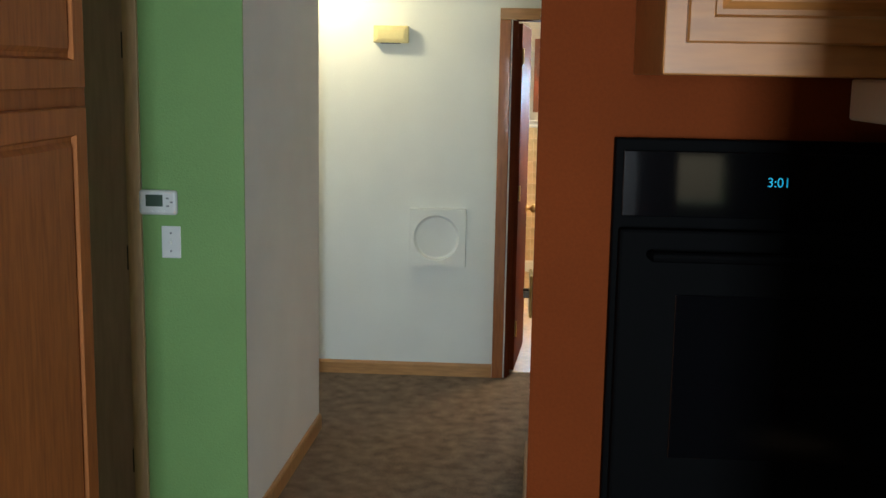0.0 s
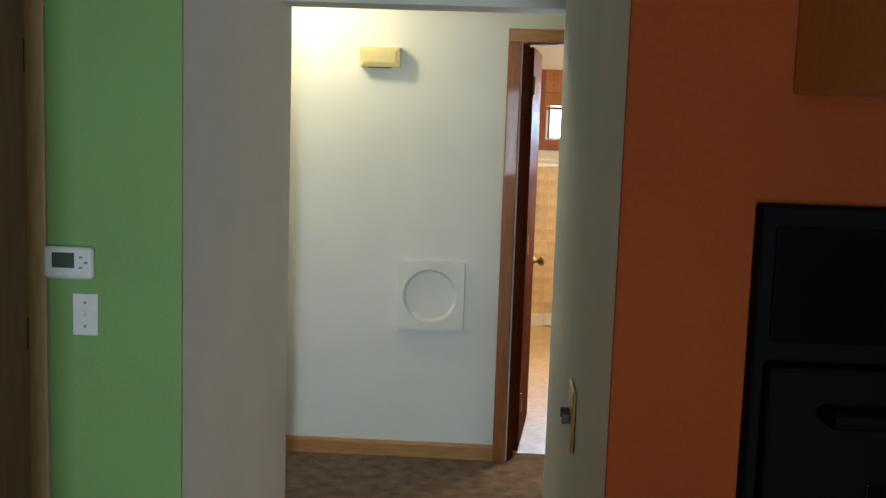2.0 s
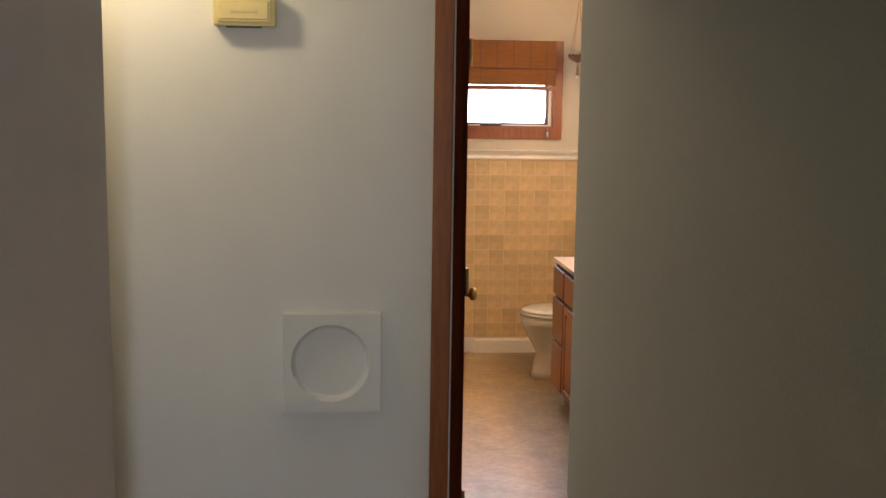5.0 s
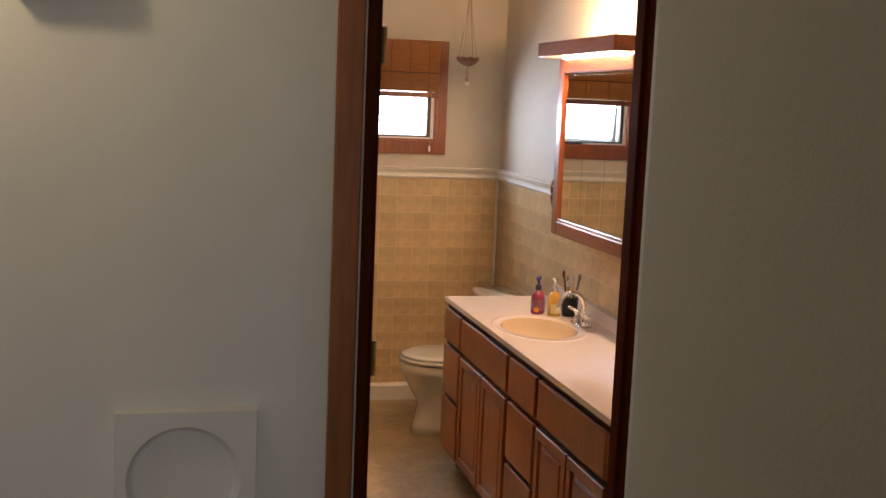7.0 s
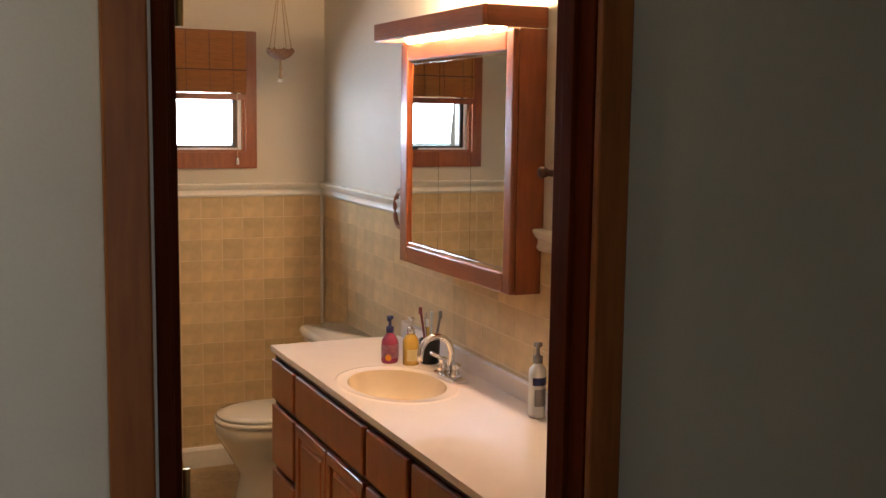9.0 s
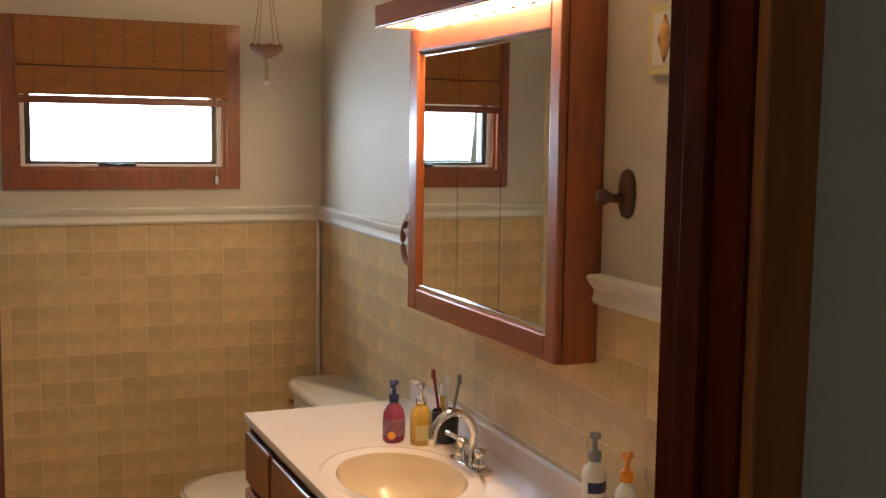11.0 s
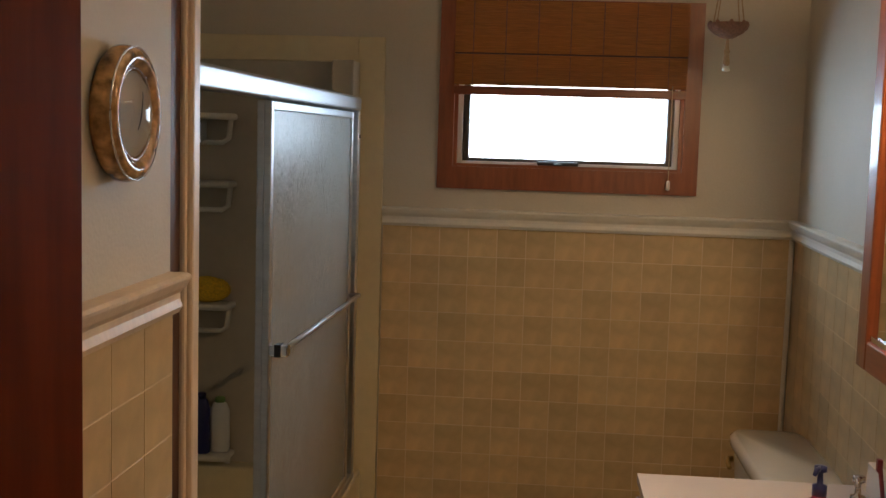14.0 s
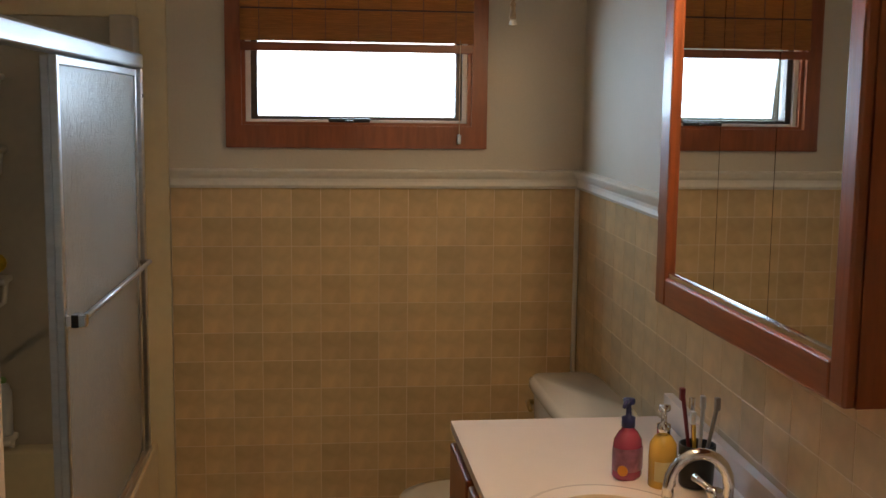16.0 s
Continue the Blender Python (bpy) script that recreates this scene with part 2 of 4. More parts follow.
def lathe(bm, prof, at, sx=1.0, sy=1.0, seg=24, m=None, cap=True):
    """A body turned round z from (radius, height) pairs, stretched in x and y."""
    m = m or Matrix.Translation(at)
    rings = []
    for r, h in prof:
        rings.append([bm.verts.new(m @ Vector((r * sx * math.cos(2 * math.pi * i / seg), r * sy * math.sin(2 * math.pi * i / seg), h))) for i in range(seg)])
    for a, b in zip(rings, rings[1:]):
        for i in range(seg):
            bm.faces.new((a[i], a[(i + 1) % seg], b[(i + 1) % seg], b[i]))
    if cap and prof[0][0] > 1e-4:
        bm.faces.new(list(reversed(rings[0])))
    if cap and prof[-1][0] > 1e-4:
        bm.faces.new(rings[-1])
    bmesh.ops.remove_doubles(bm, verts=bm.verts, dist=1e-5)
    bmesh.ops.recalc_face_normals(bm, faces=bm.faces)
    return bm


def tube(bm, pts, r, seg=10, closed=False):
    pts = [Vector(p) for p in pts]
    n = len(pts)
    rings = []
    for i, p in enumerate(pts):
        a = pts[(i - 1) % n] if closed or i > 0 else p
        b = pts[(i + 1) % n] if closed or i < n - 1 else p
        q = (b - a).to_track_quat("Z", "Y")
        rad = r[i] if isinstance(r, (list, tuple)) else r
        rings.append([bm.verts.new(p + q @ Vector((rad * math.cos(2 * math.pi * k / seg), rad * math.sin(2 * math.pi * k / seg), 0))) for k in range(seg)])
    pairs = list(zip(rings, rings[1:])) + ([(rings[-1], rings[0])] if closed else [])
    for a, b in pairs:
        for k in range(seg):
            bm.faces.new((a[k], a[(k + 1) % seg], b[(k + 1) % seg], b[k]))
    if not closed:
        bm.faces.new(list(reversed(rings[0])))
        bm.faces.new(rings[-1])
    bmesh.ops.recalc_face_normals(bm, faces=bm.faces)
    return bm


def extrude_profile(bm, prof, a, b, out):
    """A moulding from a to b (both (x, y)); prof is (distance off the wall, height) pairs; out is the way off the wall."""
    ends = []
    for p in (a, b):
        ends.append([bm.verts.new((p[0] + out[0] * d, p[1] + out[1] * d, h)) for d, h in prof])
    n = len(prof)
    for i in range(n):
        bm.faces.new((ends[0][i], ends[0][(i + 1) % n], ends[1][(i + 1) % n], ends[1][i]))
    bm.faces.new(ends[0])
    bm.faces.new(list(reversed(ends[1])))
    bmesh.ops.recalc_face_normals(bm, faces=bm.faces)
    return bm


def B():
    return bmesh.new()


def mesh_of(name, bm, material, smooth=False):
    me = bpy.data.meshes.new(name)
    bm.to_mesh(me)
    bm.free()
    me.materials.append(material)
    if smooth:
        for p in me.polygons:
            p.use_smooth = True
    return me


def part(name, bm, material, parent, label="", smooth=False):
    o = new(name, mesh_of(name, bm, material, smooth))
    o.parent = parent
    if parent.type == "EMPTY":
        o.matrix_parent_inverse = Matrix.Translation(-parent.location)
    if label:
        o["label"] = label
    return o


def thing(name, label, category, at, group=""):
    o = new(name)
    o.empty_display_size = 0.05
    o.location = at
    return tagged(o, label, category, group)


def solid(name, bm, material, label, category, kind="", group="", smooth=False):
    return tagged(new(name, mesh_of(name, bm, material, smooth)), label, category, group, kind)


def setting(name, bm, material, label, category):
    return solid(name, bm, material, label, category, "structure")


# ---- structure ----
H = 2.36            # ceiling height
YW = 3.505          # window wall face
TP = 0.0985         # wall tile pitch
RAIL0, RAIL1 = 1.286, 1.350


def rw(y):
    """The vanity wall's face, which runs slightly out of square."""
    return 2.35 - 0.038 * (YW - y)


bm = B()
box(bm, -2.4, 3.0, -2.33, 0.12, -0.10, 0.0)
setting("floor_carpet", bm, CARPET, "mottled grey-brown carpet in the hallway", "carpet")
bm = B()
box(bm, -3.0, 3.4, -8.1, -2.334, -0.10, 0.0)
setting("floor_kitchen", bm, KFLOOR, "tan kitchen sheet floor", "floor")
bm = B()
box(bm, -0.1, 2.6, 0.124, 3.66, -0.10, 0.002)
setting("floor_bath", bm, VINYL, "mottled tan vinyl bathroom floor", "floor")
bm = B()
box(bm, -3.1, 3.5, -8.2, 3.7, H, H + 0.1)
setting("ceiling", bm, CEIL, "off-white textured ceiling", "ceiling")

bm = B()
box(bm, -2.4, -1.0, 0, 0.12, 0, H)
box(bm, -0.235, 0.945, 0, 0.12, 0, H)
box(bm, 1.685, 3.0, 0, 0.12, 0, H)
box(bm, 0.945, 1.685, 0, 0.12, 2.06, H)
box(bm, -1.0, -0.235, 0, 0.12, 2.06, H)
setting("wall_hall", bm, WHITE, "white painted hallway wall beside the bathroom door", "wall")
bm = prism(B(), [(0, -2.33), (0.04, -1.03), (-0.08, -1.03), (-0.12, -2.33)], 0, H)
setting("wall_passage_west", bm, PALE, "pale grey-white painted passage wall", "wall")
bm = B()
prism(bm, [(0.996, -4.0), (1.066, -1.320), (1.070, -1.302), (1.078, -1.289), (1.095, -1.28), (1.20, -1.28), (1.118, -4.0)], 0, H)
setting("wall_passage_east", bm, WHITE, "white painted passage wall with a rounded corner", "wall")
bm = B()
box(bm, -2.4, -0.08, -1.15, -1.03, 0, H)
setting("wall_hall_south_west", bm, WHITE, "white hallway wall", "wall")
bm = B()
box(bm, 1.20, 3.0, -1.40, -1.28, 0, H)
setting("wall_hall_south_east", bm, WHITE, "white hallway wall", "wall")
bm = prism(B(), [(0.035, -1.28), (1.12, -1.28), (1.12, -1.05), (0.041, -1.05)], 2.087, H)
setting("wall_header", bm, WHITE, "white painted header over the passage opening", "header")
bm = B()
box(bm, 3.0, 3.12, -1.40, 0.12, 0, H)
setting("wall_hall_east", bm, WHITE, "white end wall of the hallway", "wall")
# opening in this unseen end wall is made up to go with the hall fill
bm = B()
box(bm, -2.52, -2.4, -1.15, -0.95, 0, H)
box(bm, -2.52, -2.4, -0.15, 0.12, 0, H)
box(bm, -2.52, -2.4, -0.95, -0.15, 0, 0.9)
box(bm, -2.52, -2.4, -0.95, -0.15, 1.9, H)
setting("wall_hall_west", bm, WHITE, "white end wall of the hallway with an added unseen opening for light", "wall")
bm = prism(B(), [(-0.372, -2.345), (0, -2.345), (0, -2.331), (-0.122, -2.331), (-0.122, -2.225), (-0.372, -2.225)], 0, H)
box(bm, -1.18, -0.372, -2.345, -2.225, 2.06, H)
box(bm, -3.0, -1.18, -2.345, -2.225, 0, H)
setting("wall_green", bm, GREEN, "green painted kitchen wall with a thermostat", "wall")
bm = prism(B(), [(0.996, -4.015), (3.4, -4.015), (3.4, -3.88), (1.13, -3.88), (1.13, -4.001), (0.996, -4.001)], 0, H)
setting("wall_terracotta", bm, TERRA, "terracotta painted kitchen wall beside the oven", "wall")
bm = B()
box(bm, -3.12, -3.0, -8.1, -2.22, 0, H)
setting("wall_kitchen_west", bm, GREEN, "green kitchen wall", "wall")
bm = B()
box(bm, 3.4, 3.52, -8.1, -3.88, 0, H)
setting("wall_kitchen_east", bm, TERRA, "terracotta kitchen wall", "wall")
bm = B()
box(bm, -3.12, 0.35, -8.22, -8.1, 0, H)
box(bm, 1.25, 1.80, -8.22, -8.1, 0, H)
box(bm, 2.15, 3.52, -8.22, -8.1, 0, H)
# sill and head of the unseen opening added round the fill lamp
box(bm, 0.35, 1.25, -8.22, -8.1, 0, 0.9)
box(bm, 0.35, 1.25, -8.22, -8.1, 2.0, H)
box(bm, 1.80, 2.15, -8.22, -8.1, 0, 1.05)
box(bm, 1.80, 2.15, -8.22, -8.1, 1.32, H)
setting("wall_kitchen_south", bm, GREEN, "kitchen wall with a small window and an added unseen opening for light", "wall")

# out-of-view wall, added only to shade the oven and the terracotta beside it
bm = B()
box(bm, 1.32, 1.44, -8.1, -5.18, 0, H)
setting("wall_light_blocker", bm, TERRA, "unseen terracotta wall added to keep light off the oven side", "wall")

# bathroom walls
WX0, WX1, WZ0, WZ1 = 1.195, 1.96, 1.495, 2.0
bm = B()
box(bm, -0.1, WX0, YW, YW + 0.15, 0, H)
box(bm, WX1, 2.6, YW, YW + 0.15, 0, H)
box(bm, WX0, WX1, YW, YW + 0.15, 0, WZ0)
box(bm, WX0, WX1, YW, YW + 0.15, WZ1, H)
wall_window = setting("wall_window", bm, BATHP, "beige painted bathroom wall with tiled lower half and a window", "wall")
bm = prism(B(), [(rw(YW), YW), (rw(0.12), 0.12), (2.6, 0.12), (2.6, YW)], 0, H)
wall_vanity = setting("wall_vanity", bm, BATHP, "beige painted bathroom wall behind the vanity", "wall")
bm = B()
box(bm, 0.78, 0.925, 0.12, 1.455, 0, H)
wall_clock = setting("wall_clock", bm, BATHP, "beige bathroom wall with a round clock and tiled lower half", "wall")
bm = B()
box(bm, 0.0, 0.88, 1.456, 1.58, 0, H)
setting("wall_tub_end", bm, TUBSHADE, "wall at the end of the tub, greyed for the alcove's shade", "wall")
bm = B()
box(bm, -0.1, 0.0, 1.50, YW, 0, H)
setting("wall_tub_back", bm, TUBSHADE, "wall panel behind the tub, greyed for the alcove's shade", "wall")

# baseboards, chair rails, trims
bm = B()
extrude_profile(bm, [(0, 0), (0.014, 0), (0.014, 0.062), (0.008, 0.076), (0, 0.078)], (-0.172, 0), (0.874, 0), (0, -1))
setting("baseboard_hall", bm, OAKH, "oak baseboard along the hallway carpet", "baseboard")
bm = B()
extrude_profile(bm, [(0, 0), (0.014, 0), (0.014, 0.062), (0.008, 0.076), (0, 0.078)], (1.735, 0), (3.0, 0), (0, -1))
setting("baseboard_hall_east", bm, OAKH, "oak baseboard along the hallway carpet", "baseboard")
bm = B()
extrude_profile(bm, [(0, 0), (0.014, 0), (0.014, 0.062), (0.008, 0.076), (0, 0.078)], (0, -2.33), (0.04, -1.03), (1, -0.03))
setting("baseboard_passage_west", bm, OAK, "oak baseboard along the passage carpet", "baseboard")
bm = B()
extrude_profile(bm, [(0, 0), (0.014, 0), (0.014, 0.062), (0.008, 0.076), (0, 0.078)], (0.996, -4.0), (1.064, -1.33), (-1, 0.03))
setting("baseboard_passage_east", bm, OAK, "oak baseboard along the passage carpet", "baseboard")
bm = B()
extrude_profile(bm, [(0, 0), (0.018, 0), (0.018, 0.085), (0.008, 0.10), (0, 0.10)], (0.96, YW - 0.012), (2.33, YW - 0.012), (0, -1))
setting("baseboard_bath", bm, TRIMW, "cream painted bathroom baseboard", "baseboard")
RAILP = [(0, RAIL0), (0.016, RAIL0), (0.022, RAIL0 + 0.010), (0.018, RAIL0 + 0.022), (0.018, RAIL0 + 0.032), (0.028, RAIL0 + 0.042), (0.036, RAIL0 + 0.056), (0.036, RAIL1 - 0.004), (0.030, RAIL1), (0, RAIL1)]
bm = extrude_profile(B(), RAILP, (0.96, YW), (rw(YW) - 0.0, YW), (0, -1))
setting("trim_chair_rail_window", bm, TRIMW, "cream moulded chair rail above the wall tiles", "chair rail")
bm = extrude_profile(B(), RAILP, (rw(YW), YW), (rw(0.12), 0.12), (-1, 0.038))
setting("trim_chair_rail_vanity", bm, TRIMW, "cream moulded chair rail above the wall tiles", "chair rail")
bm = extrude_profile(B(), [(d, z + 0.020) for d, z in RAILP], (0.925, 0.12), (0.925, 1.452), (1, 0))
setting("trim_chair_rail_clock", bm, TRIMPINK, "limed wood moulded chair rail above the wall tiles", "chair rail")
bm = B()
box(bm, rw(YW) - 0.026, rw(YW) - 0.012, YW - 0.026, YW - 0.012, 0.10, RAIL0, 0.004)
setting("trim_tile_corner", bm, TRIMW, "narrow cream strip in the tiled corner", "trim")
# strip added to draw the shadow line left of the moulding
bm = B()
box(bm, 0.88, 0.922, 1.456, 1.509, 0, H - 0.002)
setting("trim_shadow_strip", bm, SHADEBROWN, "dark strip painted as the shadow line beside the tub moulding", "trim")
bm = B()
for d0, d1, p in ((1.510, 1.524, 0.006), (1.524, 1.559, 0.014), (1.559, 1.574, 0.010)):
    box(bm, 0.88, 0.925 + p, d0, d1, 0, H - 0.002, 0.005)
setting("trim_tub_moulding", bm, TRIMPINK, "pale limed wood moulding at the tub opening", "moulding")
bm = B()
box(bm, 0.866, 0.957, YW - 0.020, YW - 0.001, 0, 1.92, 0.003)
box(bm, 0.0, 0.866, YW - 0.020, YW - 0.001, 1.835, 1.92, 0.003)
setting("trim_tub_surround", bm, CREAM, "cream painted boards framing the tub surround", "trim")
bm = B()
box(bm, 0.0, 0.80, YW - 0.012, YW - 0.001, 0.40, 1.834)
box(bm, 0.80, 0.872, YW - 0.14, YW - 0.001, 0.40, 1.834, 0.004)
setting("trim_surround_panel", bm, TUBSHADE, "moulded tub surround panel, greyed for the alcove's shade", "surround")


# ---- bathroom doorway ----
def casing_set(name, x0, x1, top, w, mat_, yf, label):
    c = thing(name, label, "door casing", (x0, 0, 0))
    c["kind"] = "structure"
    for a, b in ((x0 - w, x0), (x1, x1 + w)):
        bm = B()
        box(bm, a, b, yf - 0.018, yf - 0.001, 0, top - 0.001, 0.004)
        part("casing_leg", bm, mat_, c)
    bm = B()
    box(bm, x0 - w, x1 + w, yf - 0.018, yf - 0.001, top, top + w, 0.004)
    part("casing_head", bm, OAKH if mat_ is not LIGHTWOOD else LIGHTWOOD, c)
    return c


c1 = casing_set("trim_bath_door", 0.938, 1.668, 2.043, 0.063, CASING, 0.0, "stained wooden casing round the bathroom doorway")
for a, b in ((0.946, 0.966), (1.664, 1.684)):
    bm = B()
    box(bm, a, b, 0.0, 0.124, 0, 2.04, 0.002)
    part("jamb", bm, DARKDOOR, c1, "dark stained door jamb")
for a, b in ((0.966, 0.978), (1.652, 1.664)):
    bm = B()
    box(bm, a, b, 0.045, 0.080, 0, 2.04, 0.002)
    part("door_stop", bm, DARKDOOR, c1)
bm = B()
box(bm, 0.966, 1.664, 0.0, 0.124, 2.04, 2.058)
part("head_jamb", bm, DARKDOOR, c1)
bm = B()
box(bm, 1.660, 1.667, 0.060, 0.085, 0.86, 0.93, 0.002)
part("strike_plate", bm, BRONZE, c1, "dark metal strike plate")

door = thing("door_1", "dark mahogany slab door standing open into the bathroom", "door", (0.968, 0.128, 0))
door["kind"] = "structure"
swing = Matrix.Translation((0.968, 0.128, 0)) @ pose(0, 0, 0, 0, 0, -5.2)


def door_part(name, bm, m_, parent=door, label="", smooth=False):
    bm.transform(swing)
    return part(name, bm, m_, parent, label, smooth)


bm = B()
box(bm, 0, 0.035, 0, 0.685, 0.012, 2.03, 0.003)
leaf = door_part("leaf", bm, DARKDOOR)
bm = lathe(B(), [(0.026, 0), (0.026, 0.006), (0.011, 0.010), (0.011, 0.030), (0.026, 0.038), (0.028, 0.052), (0.020, 0.062), (0.0, 0.064)], None, m=Matrix.Translation((0.035, 0.625, 0.905)) @ pose(0, 0, 0, 0, 90, 0))
door_part("knob", bm, BRASS, door, "aged brass round knob", True)
for hz in (0.22, 1.02, 1.80):
    bm = cyl(B(), (0.041, 0.0, hz), (0.041, 0.0, hz + 0.09), 0.006)
    door_part("hinge", bm, BRASS)

# second hallway door, only its right casing shows
c2 = casing_set("trim_hall_door", -0.99, -0.236, 2.043, 0.063, CASING, 0.0, "stained wooden casing of a neighbouring hallway door")
bm = B()
box(bm, -0.985, -0.240, 0.03, 0.065, 0.01, 2.04, 0.002)
d2 = solid("door_2", bm, DARKDOOR, "closed dark wooden hallway door", "door", "structure")

# ---- kitchen door in the green wall ----
c3 = casing_set("trim_kitchen_door", -1.13, -0.423, 2.043, 0.052, LIGHTWOOD, -2.345, "light wood casing of the kitchen closet door")
bm = B()
box(bm, -1.128, -0.425, -2.338, -2.300, 0.01, 2.04, 0.002)
d3 = thing("door_3", "closed flat grey-brown wooden door in the green wall", "door", (-0.78, -2.32, 0))
d3["kind"] = "structure"
part("leaf", bm, SLAB, d3)
for hz in (0.25, 1.02, 1.78):
    bm = cyl(B(), (-0.428, -2.343, hz), (-0.428, -2.343, hz + 0.09), 0.006)
    part("hinge", bm, BRONZE, d3, "dark hinge")


# ---- hallway things ----
def screw(bm, x, y, z, r=0.004):
    return cyl(bm, (x, y, z), (x, y - 0.002, z), r, r, 10)


chime = thing("door_chime", "ivory rectangular door chime box on the white wall", "door chime", (0.27, -0.03, 1.90))
bm = B()
box(bm, 0.176, 0.370, -0.060, -0.001, 1.906, 2.000, 0.006)
part("housing", bm, IVORY, chime)
bm = B()
box(bm, 0.190, 0.356, -0.066, -0.058, 1.918, 1.988, 0.003)
box(bm, 0.198, 0.348, -0.069, -0.064, 1.926, 1.980, 0.003)
part("cover_plate", bm, IVORY, chime)
bm = B()
box(bm, 0.232, 0.312, -0.0715, -0.0685, 1.948, 1.960, 0.001)
part("nameplate", bm, IVORY, chime)
bm = B()
box(bm, 0.215, 0.325, -0.05, -0.02, 1.902, 1.9065)
part("sound_slot", bm, BLACKP, chime, "dark slot under the chime")

plate = thing("access_panel", "white square access panel with a round recess on the wall", "access panel", (0.547, -0.01, 0.643))
bm = B()
cx, cz, R = 0.541, 0.815, 0.131
seg = 48
sq, ci = [], []
for i in range(seg):
    a = 2 * math.pi * i / seg
    c, s = math.cos(a), math.sin(a)
    k = 1 / max(abs(c), abs(s))
    sq.append(bm.verts.new((0.547 + 0.160 * c * k, -0.030, 0.815 + 0.166 * s * k)))
    ci.append(bm.verts.new((cx + R * c, -0.030, cz + R * s)))
for A_, B_ in ((sq, ci),):
    for i in range(seg):
        bm.faces.new((A_[i], A_[(i + 1) % seg], B_[(i + 1) % seg], B_[i]))
out = [bm.verts.new((0.547 + (v.co.x - 0.547) * 1.02, -0.001, 0.815 + (v.co.z - 0.815) * 1.02)) for v in sq]
for i in range(seg):
    bm.faces.new((out[i], out[(i + 1) % seg], sq[(i + 1) % seg], sq[i]))
bmesh.ops.recalc_face_normals(bm, faces=bm.faces)
part("frame", bm, WHITE, plate)
bm = lathe(B(), [(0.0, 0.007), (R - 0.016, 0.007), (R - 0.010, 0.011), (R - 0.002, 0.028), (R, 0.0299)], None, 1, 1, 48, Matrix.Translation((cx, 0, cz)) @ pose(0, 0, 0, 90, 0, 0), False)
part("recess", bm, WHITE, plate, "round white recess")

lampf = thing("ceiling_lamp", "lit frosted glass ceiling lamp in the hallway", "ceiling lamp", (-0.12, -0.37, H))
bm = lathe(B(), [(0.0, 0.0), (0.13, 0.0), (0.13, -0.018), (0.0, -0.018)], (-0.12, -0.37, H))
part("canopy", bm, BRASS, lampf, "brass canopy", True)
bm = lathe(B(), [(0.0, -0.125), (0.06, -0.118), (0.105, -0.085), (0.118, -0.040), (0.112, -0.0185)], (-0.12, -0.37, H), seg=28)
sh = part("shade", bm, SHADEGLOW, lampf, "lit frosted glass shade", True)
sh.visible_shadow = False

thermo = thing("thermostat", "white digital thermostat on the green wall", "thermostat", (-0.307, -2.35, 1.225))
bm = B()
box(bm, -0.377, -0.238, -2.372, -2.346, 1.226, 1.316, 0.0125, 4)
part("housing", bm, PLASTW, thermo)
bm = B()
box(bm, -0.350, -0.288, -2.3745, -2.371, 1.258, 1.300, 0.001)
part("display", bm, LCD, thermo, "grey-green display")
for k, (bx, bz) in enumerate(((-0.270, 1.288), (-0.256, 1.274), (-0.270, 1.260), (-0.330, 1.240), (-0.308, 1.240), (-0.286, 1.240))):
    bm = B()
    box(bm, bx - 0.005, bx + 0.005, -2.3755, -2.371, bz - 0.003, bz + 0.003, 0.001)
    part("button", bm, GREYP if k < 3 else PLASTW, thermo)

sw = thing("light_switch", "white single toggle switch on the green wall", "light switch", (-0.267, -2.35, 1.07))
bm = B()
box(bm, -0.302, -0.232, -2.352, -2.346, 1.068, 1.185, 0.003)
part("plate", bm, PLASTW, sw)
bm = B()
box(bm, -0.273, -0.263, -2.364, -2.351, 1.122, 1.140, 0.002)
part("toggle", bm, PLASTW, sw)
bm = B()
screw(bm, -0.267, -2.352, 1.160)
part("screw", bm, GREYP, sw)
bm = screw(B(), -0.267, -2.352, 1.094)
part("screw", bm, GREYP, sw)

sw2 = thing("double_light_switch", "double toggle switch with a brass plate on the passage wall", "light switch", (1.015, -3.25, 1.10))
bm = B()
box(bm, 1.006, 1.014, -3.305, -3.190, 1.100, 1.215, 0.003)
part("plate", bm, BRASS, sw2, "aged brass plate")
for yy in (-3.270, -3.225):
    bm = B()
    box(bm, 0.990, 1.007, yy - 0.005, yy + 0.005, 1.148, 1.166, 0.002)
    part("toggle", bm, BRONZE, sw2)


# ---- kitchen things ----
def raised_door(bm, u0, u1, z0, z1, put, stile=0.06):
    """A frame-and-panel door; put(u, d, z) gives a place with d off the front."""
    k = B()
    box(k, u0, u1, 0, 0.02, z0, z1)
    face = max(k.faces, key=lambda f: f.calc_center_median().y)
    for width, depth in ((0.004, 0.0), (stile - 0.004, 0.0), (0.007, -0.011), (0.012, 0.0), (0.016, 0.009)):
        bmesh.ops.inset_region(k, faces=[face], thickness=width, depth=depth)
    for v in k.verts:
        if v.co.y > 0.0199 and (min(abs(v.co.x - u0), abs(v.co.x - u1), abs(v.co.z - z0), abs(v.co.z - z1)) < 1e-5):
            v.co.y = 0.016
    for v in k.verts:
        v.co = put(*v.co)
    bmesh.ops.recalc_face_normals(k, faces=k.faces)
    bm.free()
    return k


